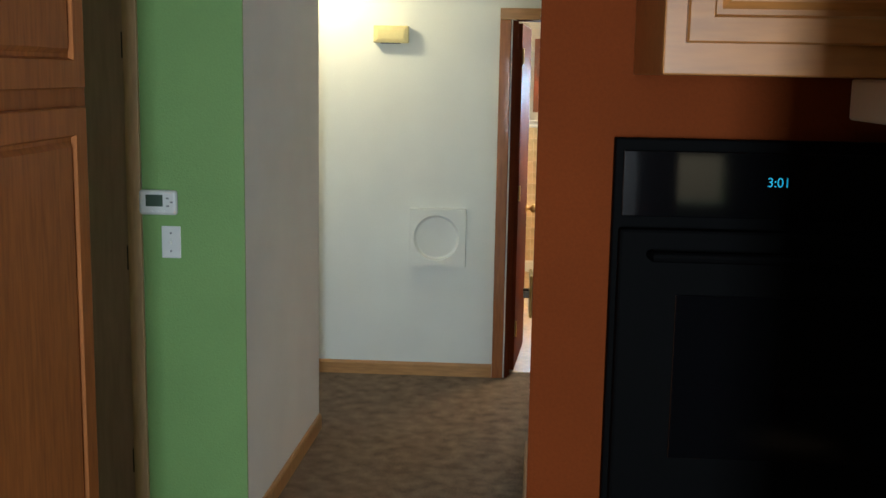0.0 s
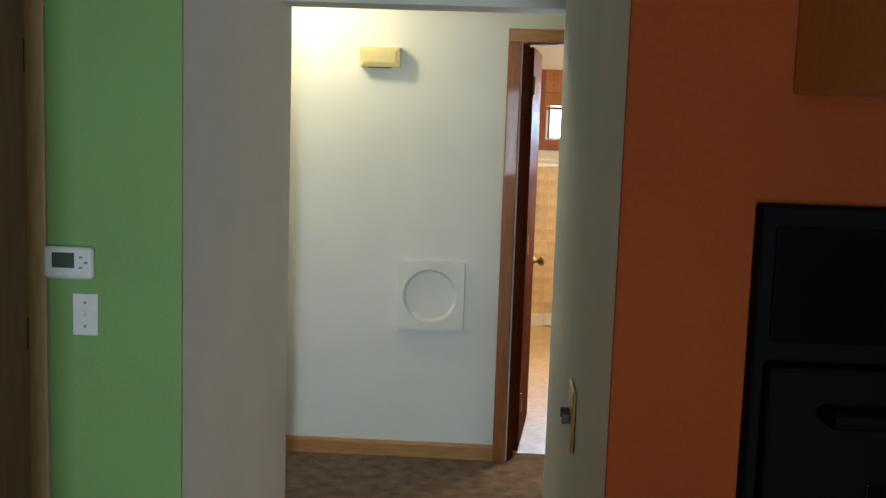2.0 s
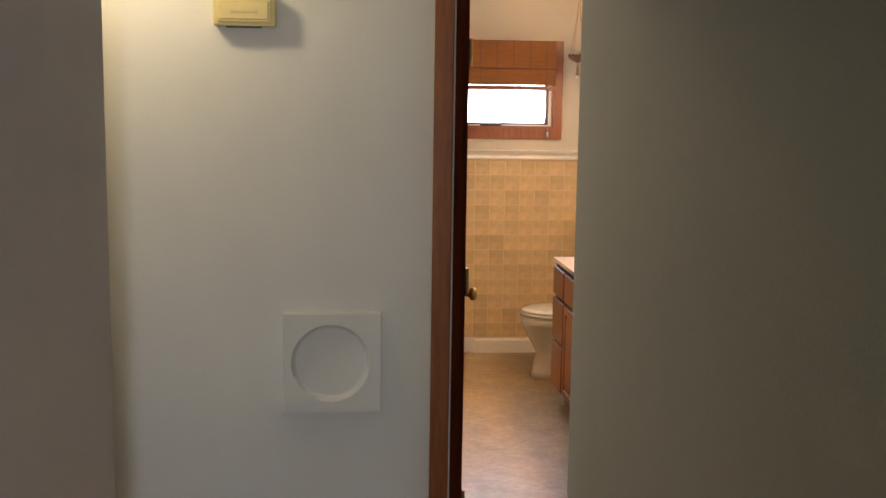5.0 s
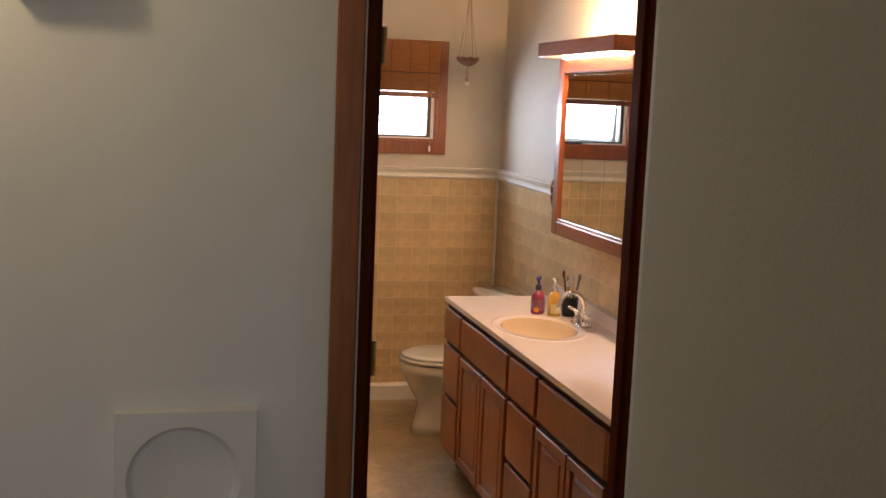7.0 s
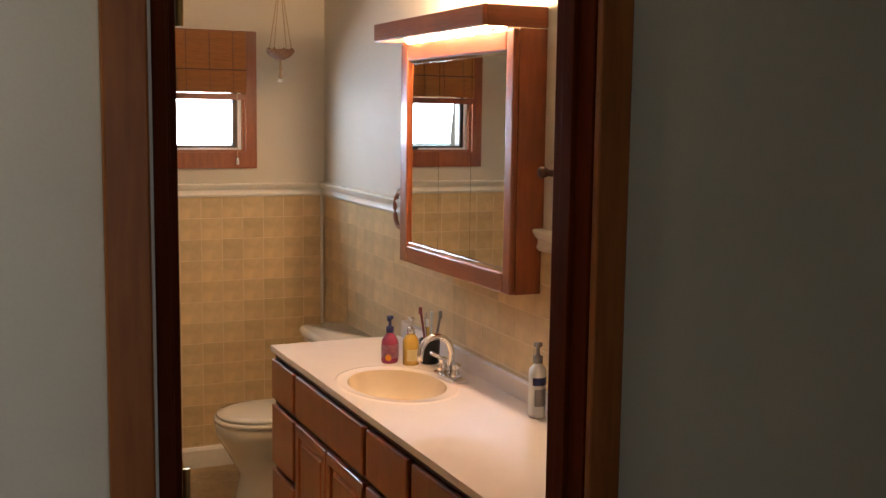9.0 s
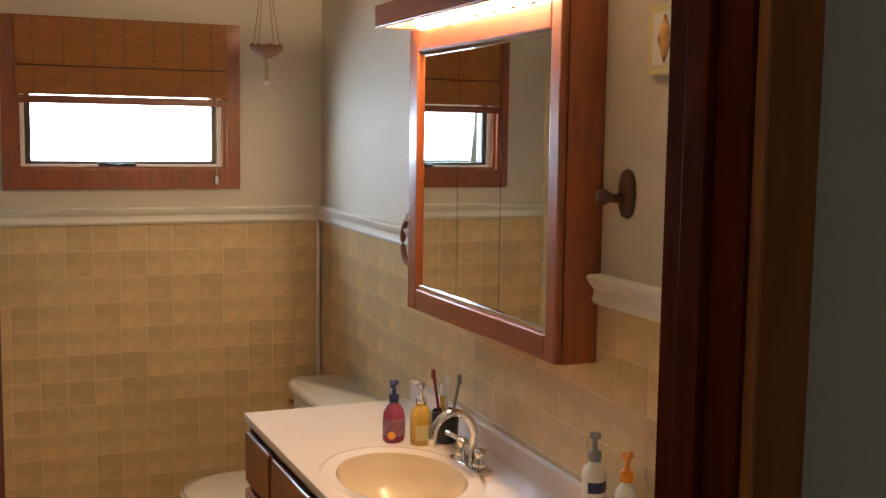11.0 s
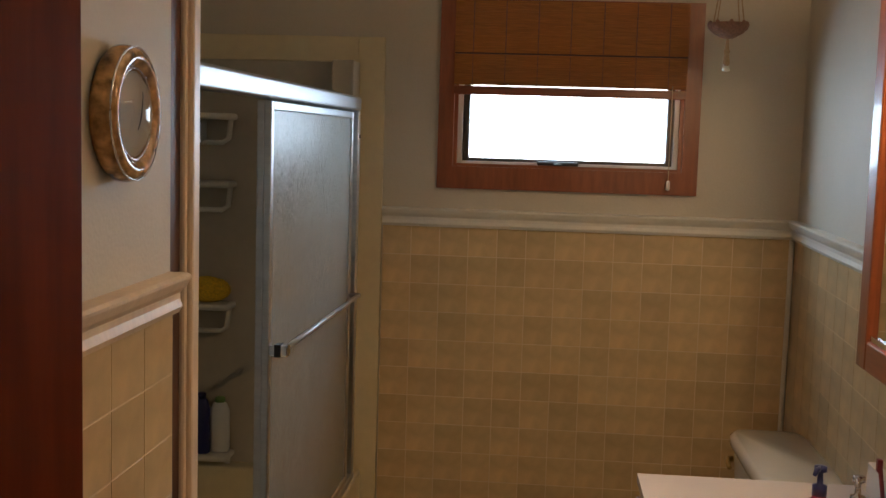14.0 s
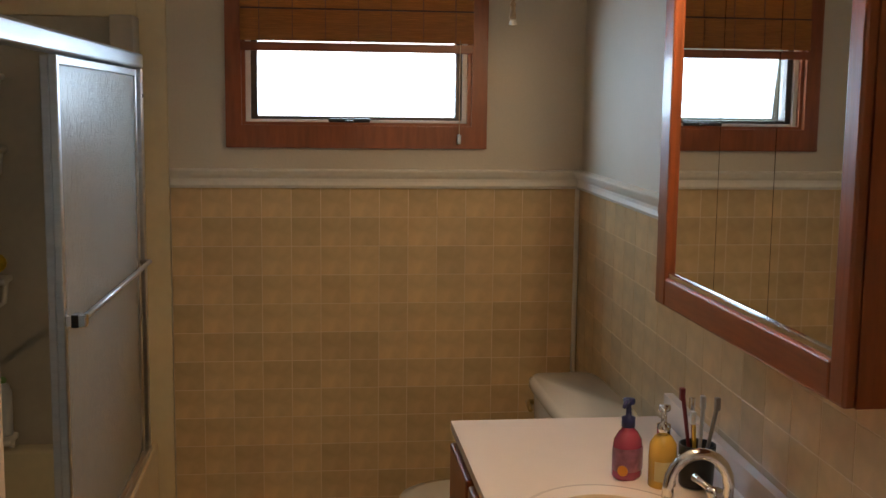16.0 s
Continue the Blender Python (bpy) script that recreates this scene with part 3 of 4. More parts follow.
upper = thing("upper_cabinet", "honey oak wall cabinet with panelled doors above the oven", "cabinet", (1.57, -4.2, 1.75))
bm = B()
box(bm, 1.178, 2.02, -4.425, -4.016, 1.75, H - 0.003, 0.003)
part("body", bm, CABWOOD, upper)
for a, b, kx in ((1.212, 1.585, 1.553), (1.612, 1.985, 1.644)):
    bm = raised_door(B(), a, b, 1.800, H - 0.03, lambda u, d, z: Vector((u, -4.426 - d, z)), 0.055)
    dd = part("door", bm, CABWOOD, upper)
    bm = lathe(B(), [(0.006, 0), (0.006, 0.012), (0.015, 0.018), (0.014, 0.026), (0, 0.029)], None, seg=16, m=Matrix.Translation((kx, -4.446, 1.865)) @ pose(0, 0, 0, 90, 0, 0))
    part("knob", bm, BRONZE, dd, "dark round knob", True)

radio = thing("under_cabinet_radio", "white radio mounted under the oak cabinet", "radio", (1.64, -4.25, 1.67))
bm = B()
box(bm, 1.562, 1.845, -4.36, -4.12, 1.674, 1.749, 0.006)
part("housing", bm, PLASTW, radio)
bm = B()
box(bm, 1.580, 1.77, -4.3635, -4.359, 1.700, 1.738, 0.002)
part("display", bm, BLACKG, radio, "dark display window")
bm = cyl(B(), (1.81, -4.359, 1.712), (1.81, -4.378, 1.712), 0.014)
part("dial", bm, GREYP, radio)

oven = thing("wall_oven", "black built-in wall oven with a lit blue clock", "oven", (1.53, -4.03, 0.86))
bm = B()
box(bm, 1.146, 1.905, -4.050, -4.016, 0.84, 1.629, 0.004)
part("body", bm, BLACKE, oven)
bm = B()
box(bm, 1.162, 1.889, -4.058, -4.049, 1.478, 1.606, 0.002)
part("control_panel", bm, BLACKG, oven, "glossy black control panel")
bm = B()
box(bm, 1.158, 1.893, -4.082, -4.051, 0.88, 1.456, 0.006)
od = part("oven_door", bm, BLACKE, oven)
bm = B()
box(bm, 1.27, 1.78, -4.085, -4.081, 1.00, 1.33, 0.002)
part("window", bm, BLACKG, od, "dark glass oven window")
bm = tube(B(), [(1.22, -4.084, 1.408), (1.22, -4.115, 1.408), (1.83, -4.115, 1.408), (1.83, -4.084, 1.408)], 0.010)
part("handle", bm, BLACKE, od)
tx = bpy.data.curves.new("digits", "FONT")
tx.body, tx.size, tx.extrude = "3:01", 0.026, 0.0005
tob = bpy.data.objects.new("digits_source", tx)
scene.collection.objects.link(tob)
bpy.context.view_layer.update()
me = bpy.data.meshes.new_from_object(tob)
bpy.data.objects.remove(tob)
me.transform(Matrix.Translation((1.437, -4.0592, 1.541)) @ pose(0, 0, 0, 90, 0, 0))
me.materials.append(CYAN)
dg = new("clock_digits", me)
dg.parent = oven
dg.matrix_parent_inverse = Matrix.Translation(-oven.location)
dg["label"] = "glowing cyan digits 3:01"

pantry = thing("pantry_cabinet", "tall brown oak pantry cabinet with panelled doors", "cabinet", (-0.31, -4.9, 0))
bm = B()
box(bm, -0.62, -0.020, -6.0, -3.742, 0.0, 2.20, 0.003)
part("body", bm, PANTRY, pantry)
for a, b in ((-4.42, -3.79), (-5.09, -4.46), (-5.76, -5.13)):
    for z0, z1 in ((0.12, 1.66), (1.70, 2.16)):
        bm = raised_door(B(), a, b, z0, z1, lambda u, d, z: Vector((-0.0195 + d, u, z)), 0.085)
        part("door", bm, PANTRY, pantry)


# ---- window ----
win = thing("window_1", "cherry-framed awning window, bright daylight behind it", "window", (1.578, YW, WZ0))
win["kind"] = "structure"
cw = 0.052
bm = B()
for pts in (((WX0 - cw, WZ0 - 0.075), (WX1 + cw, WZ0 - 0.075), (WX1, WZ0), (WX0, WZ0)), ((WX1 + cw, WZ0 - 0.075), (WX1 + cw, WZ1 + cw), (WX1, WZ1), (WX1, WZ0)),
            ((WX1 + cw, WZ1 + cw), (WX0 - cw, WZ1 + cw), (WX0, WZ1), (WX1, WZ1)), ((WX0 - cw, WZ1 + cw), (WX0 - cw, WZ0 - 0.075), (WX0, WZ0), (WX0, WZ1))):
    f = [bm.verts.new((x, YW - 0.020, z)) for x, z in pts]
    k = [bm.verts.new((x, YW - 0.001, z)) for x, z in pts]
    bm.faces.new(f)
    for i in range(4):
        bm.faces.new((f[i], k[i], k[(i + 1) % 4], f[(i + 1) % 4]))
bmesh.ops.recalc_face_normals(bm, faces=bm.faces)
part("casing", bm, CHERRY, win, "cherry-stained mitred casing")
bm = B()
box(bm, WX0, WX0 + 0.012, YW, YW + 0.14, WZ0, WZ1)
box(bm, WX1 - 0.012, WX1, YW, YW + 0.14, WZ0, WZ1)
box(bm, WX0 + 0.012, WX1 - 0.012, YW, YW + 0.14, WZ0, WZ0 + 0.010)
box(bm, WX0 + 0.012, WX1 - 0.012, YW, YW + 0.14, WZ1 - 0.012, WZ1)
part("jamb_lining", bm, CHERRYH, win)
for a, b, mm, y0, y1 in ((0.012, 0.028, PLASTW, 0.020, 0.075), (0.029, 0.050, BRONZE, 0.030, 0.085)):
    bm = B()
    x0, x1, z0, z1 = WX0 + a, WX1 - a, WZ0 + a * 0.45 + 0.004, WZ1 - a
    w = b - a
    box(bm, x0, x0 + w, YW + y0, YW + y1, z0, z1, 0.002)
    box(bm, x1 - w, x1, YW + y0, YW + y1, z0, z1, 0.002)
    box(bm, x0 + w, x1 - w, YW + y0, YW + y1, z0, z0 + w * 0.6, 0.002)
    box(bm, x0 + w, x1 - w, YW + y0, YW + y1, z1 - w, z1, 0.002)
    part("sash_frame", bm, mm, win, "dark bronze sash" if mm is BRONZE else "white screen frame")
bm = B()
box(bm, WX0 + 0.048, WX1 - 0.048, YW + 0.062, YW + 0.066, WZ0 + 0.026, WZ1 - 0.048)
pane = part("pane", bm, CLEAR, win)
pane.visible_shadow = False
bm = B()
box(bm, 1.48, 1.62, YW + 0.012, YW + 0.034, WZ0 + 0.010, WZ0 + 0.024, 0.004)
box(bm, 1.535, 1.565, YW + 0.000, YW + 0.030, WZ0 + 0.006, WZ0 + 0.018, 0.004)
part("crank", bm, BLACKP, win, "dark window crank")
# distance outside
bm = B()
box(bm, -14, 16, 58, 58.2, -8, 16)
solid("backdrop", bm, glow("overcast_sky_glow", (0.93, 0.96, 1.0), 9), "bright overcast sky beyond the window", "backdrop", "structure")

blind = thing("bamboo_blind", "orange-brown bamboo roman blind half raised in the window", "blind", (1.578, YW + 0.01, 1.77))
bm = B()
zz, k = WZ1 + cw - 0.004, 0
while zz > 1.800:
    d = 0.0015 * math.sin(k * 1.7)
    box(bm, WX0 - 0.002, WX1 + 0.002, YW - 0.026 + d, YW - 0.0235 + d, zz - 0.0097, zz)
    zz -= 0.0092
    k += 1
part("reeds", bm, BAMBOO, blind)
bm = B()
zz, k = 1.870, 0
while zz > 1.770:
    d = 0.0006 * math.sin(k * 2.3)
    box(bm, WX0, WX1, YW - 0.0375 + d, YW - 0.0350 + d, zz - 0.0094, zz)
    zz -= 0.0092
    k += 1
box(bm, WX0, WX1, YW - 0.0342, YW - 0.0322, zz, 1.866)
part("fold", bm, BAMBOO, blind, "folded lower flap of the blind")
bm = B()
box(bm, WX0, WX1, YW - 0.0385, YW - 0.0315, 1.736, zz - 0.0040, 0.002)
part("hem_bar", bm, CHERRYH, blind, "dark bottom bar")
for i in range(7):
    x = WX0 + 0.06 + i * (WX1 - WX0 - 0.12) / 6
    bm = cyl(B(), (x, YW - 0.0285, 1.80), (x, YW - 0.0285, WZ1 + cw - 0.006), 0.0022, seg=6)
    part("string", bm, BASKET, blind)
    bm = cyl(B(), (x, YW - 0.0388, 1.766), (x, YW - 0.0388, 1.868), 0.0014, seg=6)
    part("string", bm, BASKET, blind)
# thin dark bar added to draw the shade line on top of the fold
bm = B()
box(bm, WX0, WX1, YW - 0.0385, YW - 0.0285, 1.8705, 1.8755, 0.001)
part("fold_line", bm, SHADEBROWN, blind, "added dark strip that draws the shade line at the fold")
bm = cyl(B(), (1.915, YW - 0.040, 1.47), (1.915, YW - 0.040, 1.78), 0.0016, seg=6)
cd = part("pull_cord", bm, ROPE, blind)
bm = lathe(B(), [(0.0, 0), (0.007, 0.003), (0.006, 0.030), (0.0, 0.036)], (1.915, YW - 0.040, 1.436), seg=12)
part("cord_tassel", bm, PLASTW, cd, "clear cord weight", True)

# ---- hanging basket ----
hang = thing("macrame_hanger", "small macrame hanger with a tassel below the ceiling", "plant hanger", (2.037, 3.17, H))
hx, hy = 2.037, 3.17
for i in range(4):
    a = math.pi / 4 + i * math.pi / 2
    bm = tube(B(), [(hx, hy, H - 0.001), (hx + 0.012 * math.cos(a), hy + 0.012 * math.sin(a), 2.20), (hx + 0.055 * math.cos(a), hy + 0.055 * math.sin(a), 1.955)], 0.0022, 6)
    part("cord", bm, ROPE, hang)
bm = lathe(B(), [(0.060, 0.010), (0.062, 0.004), (0.058, -0.006), (0.043, -0.020), (0.018, -0.034), (0.0, -0.036), (0.026, -0.018), (0.048, -0.002), (0.054, 0.008)], (hx, hy, 1.945), seg=20, cap=False)
part("basket", bm, BASKET, hang, "shallow knotted basket", True)
for i in range(8):
    a = i * math.pi / 4
    bm = bmesh.new()
    bmesh.ops.create_icosphere(bm, subdivisions=1, radius=0.007, matrix=Matrix.Translation((hx + 0.054 * math.cos(a), hy + 0.054 * math.sin(a), 1.956)))
    part("knot", bm, BASKET, hang)
bm = lathe(B(), [(0.004, 0.0), (0.006, -0.03), (0.010, -0.036), (0.007, -0.046), (0.011, -0.075), (0.006, -0.080)], (hx, hy, 1.910), seg=12)
part("tassel", bm, ROPE, hang, "", True)
bm = lathe(B(), [(0.0, 0.0), (0.009, -0.002), (0.012, -0.014), (0.0, -0.017)], (hx, hy, 1.829), seg=12)
part("tassel_tip", bm, TRIMW, hang, "pale frayed tip", True)

# ---- vanity ----
VX = 1.768
TOPZ = 0.82


def front(parent, y0, y1, z0, z1, door_=False):
    if door_:
        bm = raised_door(B(), y0, y1, z0, z1, lambda u, d, z: Vector((VX - d, u, z)), 0.05)
        return part("door", bm, VANWOOD, parent)
    bm = B()
    box(bm, VX - 0.020, VX - 0.0005, y0, y1, z0, z1, 0.006)
    return part("drawer", bm, VANWOOD, parent)


def vanity_unit(y0, y1, kind, label):
    u = thing("vanity_cabinet", label, "cabinet", (2.0, (y0 + y1) / 2, 0), "vanity units")
    # body and toe kick coloured dark for the shade between and below the fronts
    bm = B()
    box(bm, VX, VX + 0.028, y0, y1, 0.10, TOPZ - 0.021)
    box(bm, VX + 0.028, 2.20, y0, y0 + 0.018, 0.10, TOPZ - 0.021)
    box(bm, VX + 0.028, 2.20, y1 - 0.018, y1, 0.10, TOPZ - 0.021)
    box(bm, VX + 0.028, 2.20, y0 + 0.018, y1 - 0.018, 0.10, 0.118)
    part("body", bm, SHADEBROWN, u)
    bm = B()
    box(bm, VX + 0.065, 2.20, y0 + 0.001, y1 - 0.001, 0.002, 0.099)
    part("toe_kick", bm, SHADEBROWN, u)
    g = 0.014
    if kind == "drawers":
        for z0, z1 in ((0.628, 0.776), (0.385, 0.606), (0.125, 0.363)):
            front(u, y0 + g, y1 - g, z0, z1)
    else:
        front(u, y0 + g, y1 - g, 0.628, 0.776)
        mid = (y0 + y1) / 2
        front(u, y0 + g, mid - 0.006, 0.125, 0.606, True)
        front(u, mid + 0.006, y1 - g, 0.125, 0.606, True)
    return u


vanity_unit(2.015, 2.312, "drawers", "brown oak vanity unit with three drawers")
vanity_unit(1.316, 2.014, "doors", "brown oak sink base with two panelled doors")
vanity_unit(0.978, 1.315, "drawers", "brown oak vanity unit with three drawers")
vanity_unit(0.330, 0.977, "doors", "brown oak vanity unit with panelled doors beside the doorway")

top = thing("countertop", "glossy cream cultured marble vanity top with an oval basin", "countertop", (2.0, 1.3, TOPZ - 0.03))
SX, SY, SA, SB = 1.965, 1.600, 0.150, 0.205
bm = B()
N = 48
EX0, EX1, EY0, EY1 = 1.752, 2.262, 0.322, 2.322
inner, slope_, mid_, ridge, outer, under = [], [], [], [], [], []
angles = [2 * math.pi * i / N for i in range(N)] + [math.atan2(yy - SY, xx - SX) % (2 * math.pi) for xx in (EX0, EX1) for yy in (EY0, EY1)]
angles.sort()
N = len(angles)
for a in angles:
    c, s = math.cos(a), math.sin(a)
    inner.append(bm.verts.new((SX + SA * c, SY + SB * s, TOPZ)))
    slope_.append(bm.verts.new((SX + (SA + 0.014) * c, SY + (SB + 0.020) * s, TOPZ + 0.0012)))
    mid_.append(bm.verts.new((SX + (SA + 0.032) * c, SY + (SB + 0.045) * s, TOPZ + 0.0032)))
    ridge.append(bm.verts.new((SX + (SA + 0.042) * c, SY + (SB + 0.058) * s, TOPZ + 0.001)))
    k = min(((EX1 - SX) if c > 0 else (SX - EX0)) / max(abs(c), 1e-6), ((EY1 - SY) if s > 0 else (SY - EY0)) / max(abs(s), 1e-6))
    outer.append(bm.verts.new((SX + k * c, SY + k * s, TOPZ + 0.001)))
    under.append(bm.verts.new((SX + k * c, SY + k * s, TOPZ - 0.020)))
for A_, B_ in ((inner, slope_), (slope_, mid_), (mid_, ridge), (ridge, outer), (outer, under)):
    for i in range(N):
        bm.faces.new((A_[i], A_[(i + 1) % N], B_[(i + 1) % N], B_[i]))
bmesh.ops.recalc_face_normals(bm, faces=bm.faces)
part("slab", bm, MARBLE, top)
bm = B()
lathe(bm, [(1.0, 0.0), (0.985, -0.012), (0.93, -0.045), (0.80, -0.085), (0.55, -0.118), (0.20, -0.130), (0.0, -0.131)], (SX, SY, TOPZ + 0.001), SA, SB, 48, None, False)
part("basin", bm, BASIN, top, "tan oval basin", True)
bm = lathe(B(), [(0.0, 0.004), (0.022, 0.004), (0.026, 0.0), (0.0, -0.002)], (SX, SY, TOPZ - 0.128))
part("drain", bm, CHROME, top, "chrome drain", True)
bm = prism(B(), [(rw(EY1) - 0.030, EY1), (rw(EY0) - 0.026, EY0), (rw(EY0) - 0.008, EY0), (rw(EY1) - 0.008, EY1)], TOPZ - 0.03, TOPZ + 0.058)
part("backsplash", bm, MARBLE, top)


def faucet(x, y, z):
    t = thing("faucet", "chrome two-handle gooseneck faucet", "faucet", (x, y, z))
    bm = B()
    box(bm, x - 0.026, x + 0.026, y - 0.078, y + 0.078, z, z + 0.014, 0.006, 3)
    part("base_plate", bm, CHROME, t, "", True)
    pts = [(x + 0.006, y, z + 0.012), (x + 0.006, y, z + 0.085)]
    for i in range(1, 11):
        a = math.pi * i / 10
        pts.append((x + 0.006 - 0.055 * (1 - math.cos(a)), y, z + 0.085 + 0.058 * math.sin(a)))
    pts.append((x - 0.106, y, z + 0.065))
    bm = tube(B(), pts, 0.0105, 12)
    part("spout", bm, CHROME, t, "", True)
    for dy in (-0.052, 0.052):
        bm = lathe(B(), [(0.020, 0.012), (0.017, 0.030), (0.011, 0.040), (0.015, 0.050), (0.017, 0.058), (0.0, 0.064)], (x, y + dy, z), seg=16)
        h = part("handle", bm, CHROME, t, "", True)
        bm = tube(B(), [(x, y + dy, z + 0.054), (x - 0.012, y + dy * 1.5, z + 0.060), (x - 0.020, y + dy * 1.95, z + 0.064)], [0.006, 0.006, 0.008], 10)
        part("lever", bm, CHROME, h, "", True)
    return t


faucet(2.150, 1.600, TOPZ + 0.003)


def pump_bottle(name, label, x, y, prof, sx, sy, body, pump, h, lab=None, yaw=0.0):
    t = thing(name, label, "bottle", (x, y, TOPZ + 0.001))
    m = Matrix.Translation((x, y, TOPZ + 0.001)) @ pose(0, 0, 0, 0, 0, yaw)
    bm = lathe(B(), prof, None, sx, sy, 24, m)
    part("body", bm, body, t, "", True)
    bm = lathe(B(), [(0.014, h), (0.014, h + 0.020), (0.006, h + 0.023), (0.005, h + 0.045), (0.012, h + 0.048), (0.012, h + 0.058), (0.0, h + 0.060)], None, 1, 1, 16, m)
    p = part("pump", bm, pump, t, "", True)
    bm = tube(B(), [m @ Vector((0, 0, h + 0.054)), m @ Vector((-0.022, 0, h + 0.054)), m @ Vector((-0.030, 0, h + 0.046))], [0.006, 0.005, 0.004], 8)
    part("nozzle", bm, pump, p, "", True)
    return t, m


def wrap_label(t, m, rx, ry, z0, z1, a0, a1, material, label):
    bm = B()
    n = 12
    lo, hi = [], []
    for i in range(n + 1):
        a = radians(a0 + (a1 - a0) * i / n)
        lo.append(bm.verts.new(m @ Vector((rx * math.cos(a), ry * math.sin(a), z0))))
        hi.append(bm.verts.new(m @ Vector((rx * math.cos(a), ry * math.sin(a), z1))))
    for i in range(n):
        bm.faces.new((lo[i], lo[i + 1], hi[i + 1], hi[i]))
    part("label", bm, material, t, label, True)


t, m = pump_bottle("soap_bottle", "berry red hand soap bottle with a navy pump", 2.062, 1.905,
                   [(0.92, 0), (1.0, 0.006), (1.0, 0.055), (0.92, 0.078), (0.62, 0.094), (0.42, 0.100), (0.42, 0.104), (0, 0.104)], 0.038, 0.030, BERRY, NAVY, 0.104, yaw=55)
wrap_label(t, m, 0.0386, 0.0306, 0.018, 0.066, 130, 300, LABELP, "purple and orange label")
bm = lathe(B(), [(0.0, -0.0004), (0.011, -0.0002), (0.011, 0.0006), (0, 0.0007)], None, seg=16, m=m @ Matrix.Translation((-0.0385, -0.004, 0.022)) @ pose(0, 0, 0, 0, -90, 0))
part("sticker", bm, ORANGE, t, "round orange sticker")
t, m = pump_bottle("clear_soap_bottle", "clear bottle with amber soap and a silver pump", 2.118, 1.850,
                   [(1.0, 0), (1.0, 0.060), (0.95, 0.085), (0.6, 0.100), (0.4, 0.104), (0, 0.104)], 0.033, 0.028, AMBER, CHROME, 0.104, yaw=70)
wrap_label(t, m, 0.0335, 0.0285, 0.015, 0.055, 150, 290, IVORY, "pale yellow label")

cup = thing("brush_cup", "black toothbrush cup holding brushes and razors", "cup", (2.185, 1.840, TOPZ + 0.001))
bm = lathe(B(), [(0.030, 0), (0.034, 0.004), (0.037, 0.085), (0.034, 0.086), (0.030, 0.010), (0, 0.009)], (2.185, 1.840, TOPZ + 0.001))
part("cup_body", bm, BLACKP, cup, "", True)
for i, (dx, dy, hh, mm) in enumerate(((-0.016, 0.012, 0.185, RED), (0.012, 0.018, 0.165, PLASTW), (0.018, -0.012, 0.175, GREYP), (-0.012, -0.016, 0.150, AMBER), (0.0, 0.022, 0.160, CHROME))):
    p0 = (2.185 + dx * 0.4, 1.840 + dy * 0.4, TOPZ + 0.012)
    p1 = (2.185 + dx * 1.7, 1.840 + dy * 1.7, TOPZ + hh)
    bm = tube(B(), [p0, p1], [0.0035, 0.0045], 8)
    st = part("toothbrush", bm, mm, cup)
    bm = B()
    box(bm, p1[0] - 0.005, p1[0] + 0.005, p1[1] - 0.004, p1[1] + 0.009, p1[2] - 0.016, p1[2] + 0.010, 0.002)
    part("brush_head", bm, PLASTW if i % 2 else mm, st)

t, m = pump_bottle("lotion_bottle", "white lotion pump bottle with a blue label", 2.196, 1.100,
                   [(0.95, 0), (1.0, 0.008), (1.0, 0.125), (0.92, 0.140), (0.50, 0.150), (0.42, 0.156), (0, 0.156)], 0.032, 0.025, PLASTW, GREYP, 0.156, yaw=60)
wrap_label(t, m, 0.0326, 0.0256, 0.095, 0.118, 150, 270, NAVY, "navy label bar")
wrap_label(t, m, 0.0326, 0.0256, 0.035, 0.085, 165, 255, GREYP, "grey-blue label panel")
t, m = pump_bottle("sunscreen_bottle", "white bottle with an orange cap and label", 2.200, 0.985,
                   [(0.92, 0), (1.0, 0.008), (1.0, 0.100), (0.90, 0.125), (0.5, 0.140), (0.36, 0.146), (0, 0.146)], 0.032, 0.024, PLASTW, ORANGE, 0.146, yaw=60)
wrap_label(t, m, 0.0326, 0.0246, 0.020, 0.055, 150, 260, AMBER, "yellow and purple label")
wrap_label(t, m, 0.0330, 0.0250, 0.050, 0.080, 190, 240, LABELP, "purple label patch")

# ---- mirror cabinet and its light ----
MX, MY0, MY1, MZ0, MZ1 = 2.153, 1.203, 2.048, 1.157, 1.922
mc = thing("mirror_cabinet", "cherry medicine cabinet with three mirror panes on the wall", "medicine cabinet", (2.25, 1.62, MZ0))
bm = prism(B(), [(MX + 0.02, MY0), (rw(MY0) - 0.001, MY0), (rw(MY1) - 0.001, MY1), (MX + 0.02, MY1)], MZ0, MZ1)
part("body", bm, CHERRY, mc)
bm = B()
fl, fr, fb = 0.062, 0.046, 0.060
box(bm, MX, MX + 0.0195, MY0, MY0 + fr, MZ0, MZ1, 0.005)
part("stile", bm, CHERRY, mc)
bm = B()
box(bm, MX, MX + 0.0195, MY1 - fl, MY1, MZ0, MZ1, 0.005)
part("stile", bm, CHERRY, mc)
bm = B()
box(bm, MX, MX + 0.0195, MY0 + fr, MY1 - fl, MZ0, MZ0 + fb, 0.005)
part("rail", bm, CHERRYH, mc)
bm = B()
box(bm, MX, MX + 0.0195, MY0 + fr, MY1 - fl, MZ1 - fb, MZ1, 0.005)
part("rail", bm, CHERRYH, mc)
for z0, z1 in ((MZ0 + fb, MZ0 + fb + 0.012), (MZ1 - fb - 0.012, MZ1 - fb)):
    bm = B()
    box(bm, MX + 0.006, MX + 0.0192, MY0 + fr + 0.001, MY1 - fl - 0.001, z0, z1, 0.002)
    part("mirror_track", bm, CHROME, mc, "bright metal mirror track")
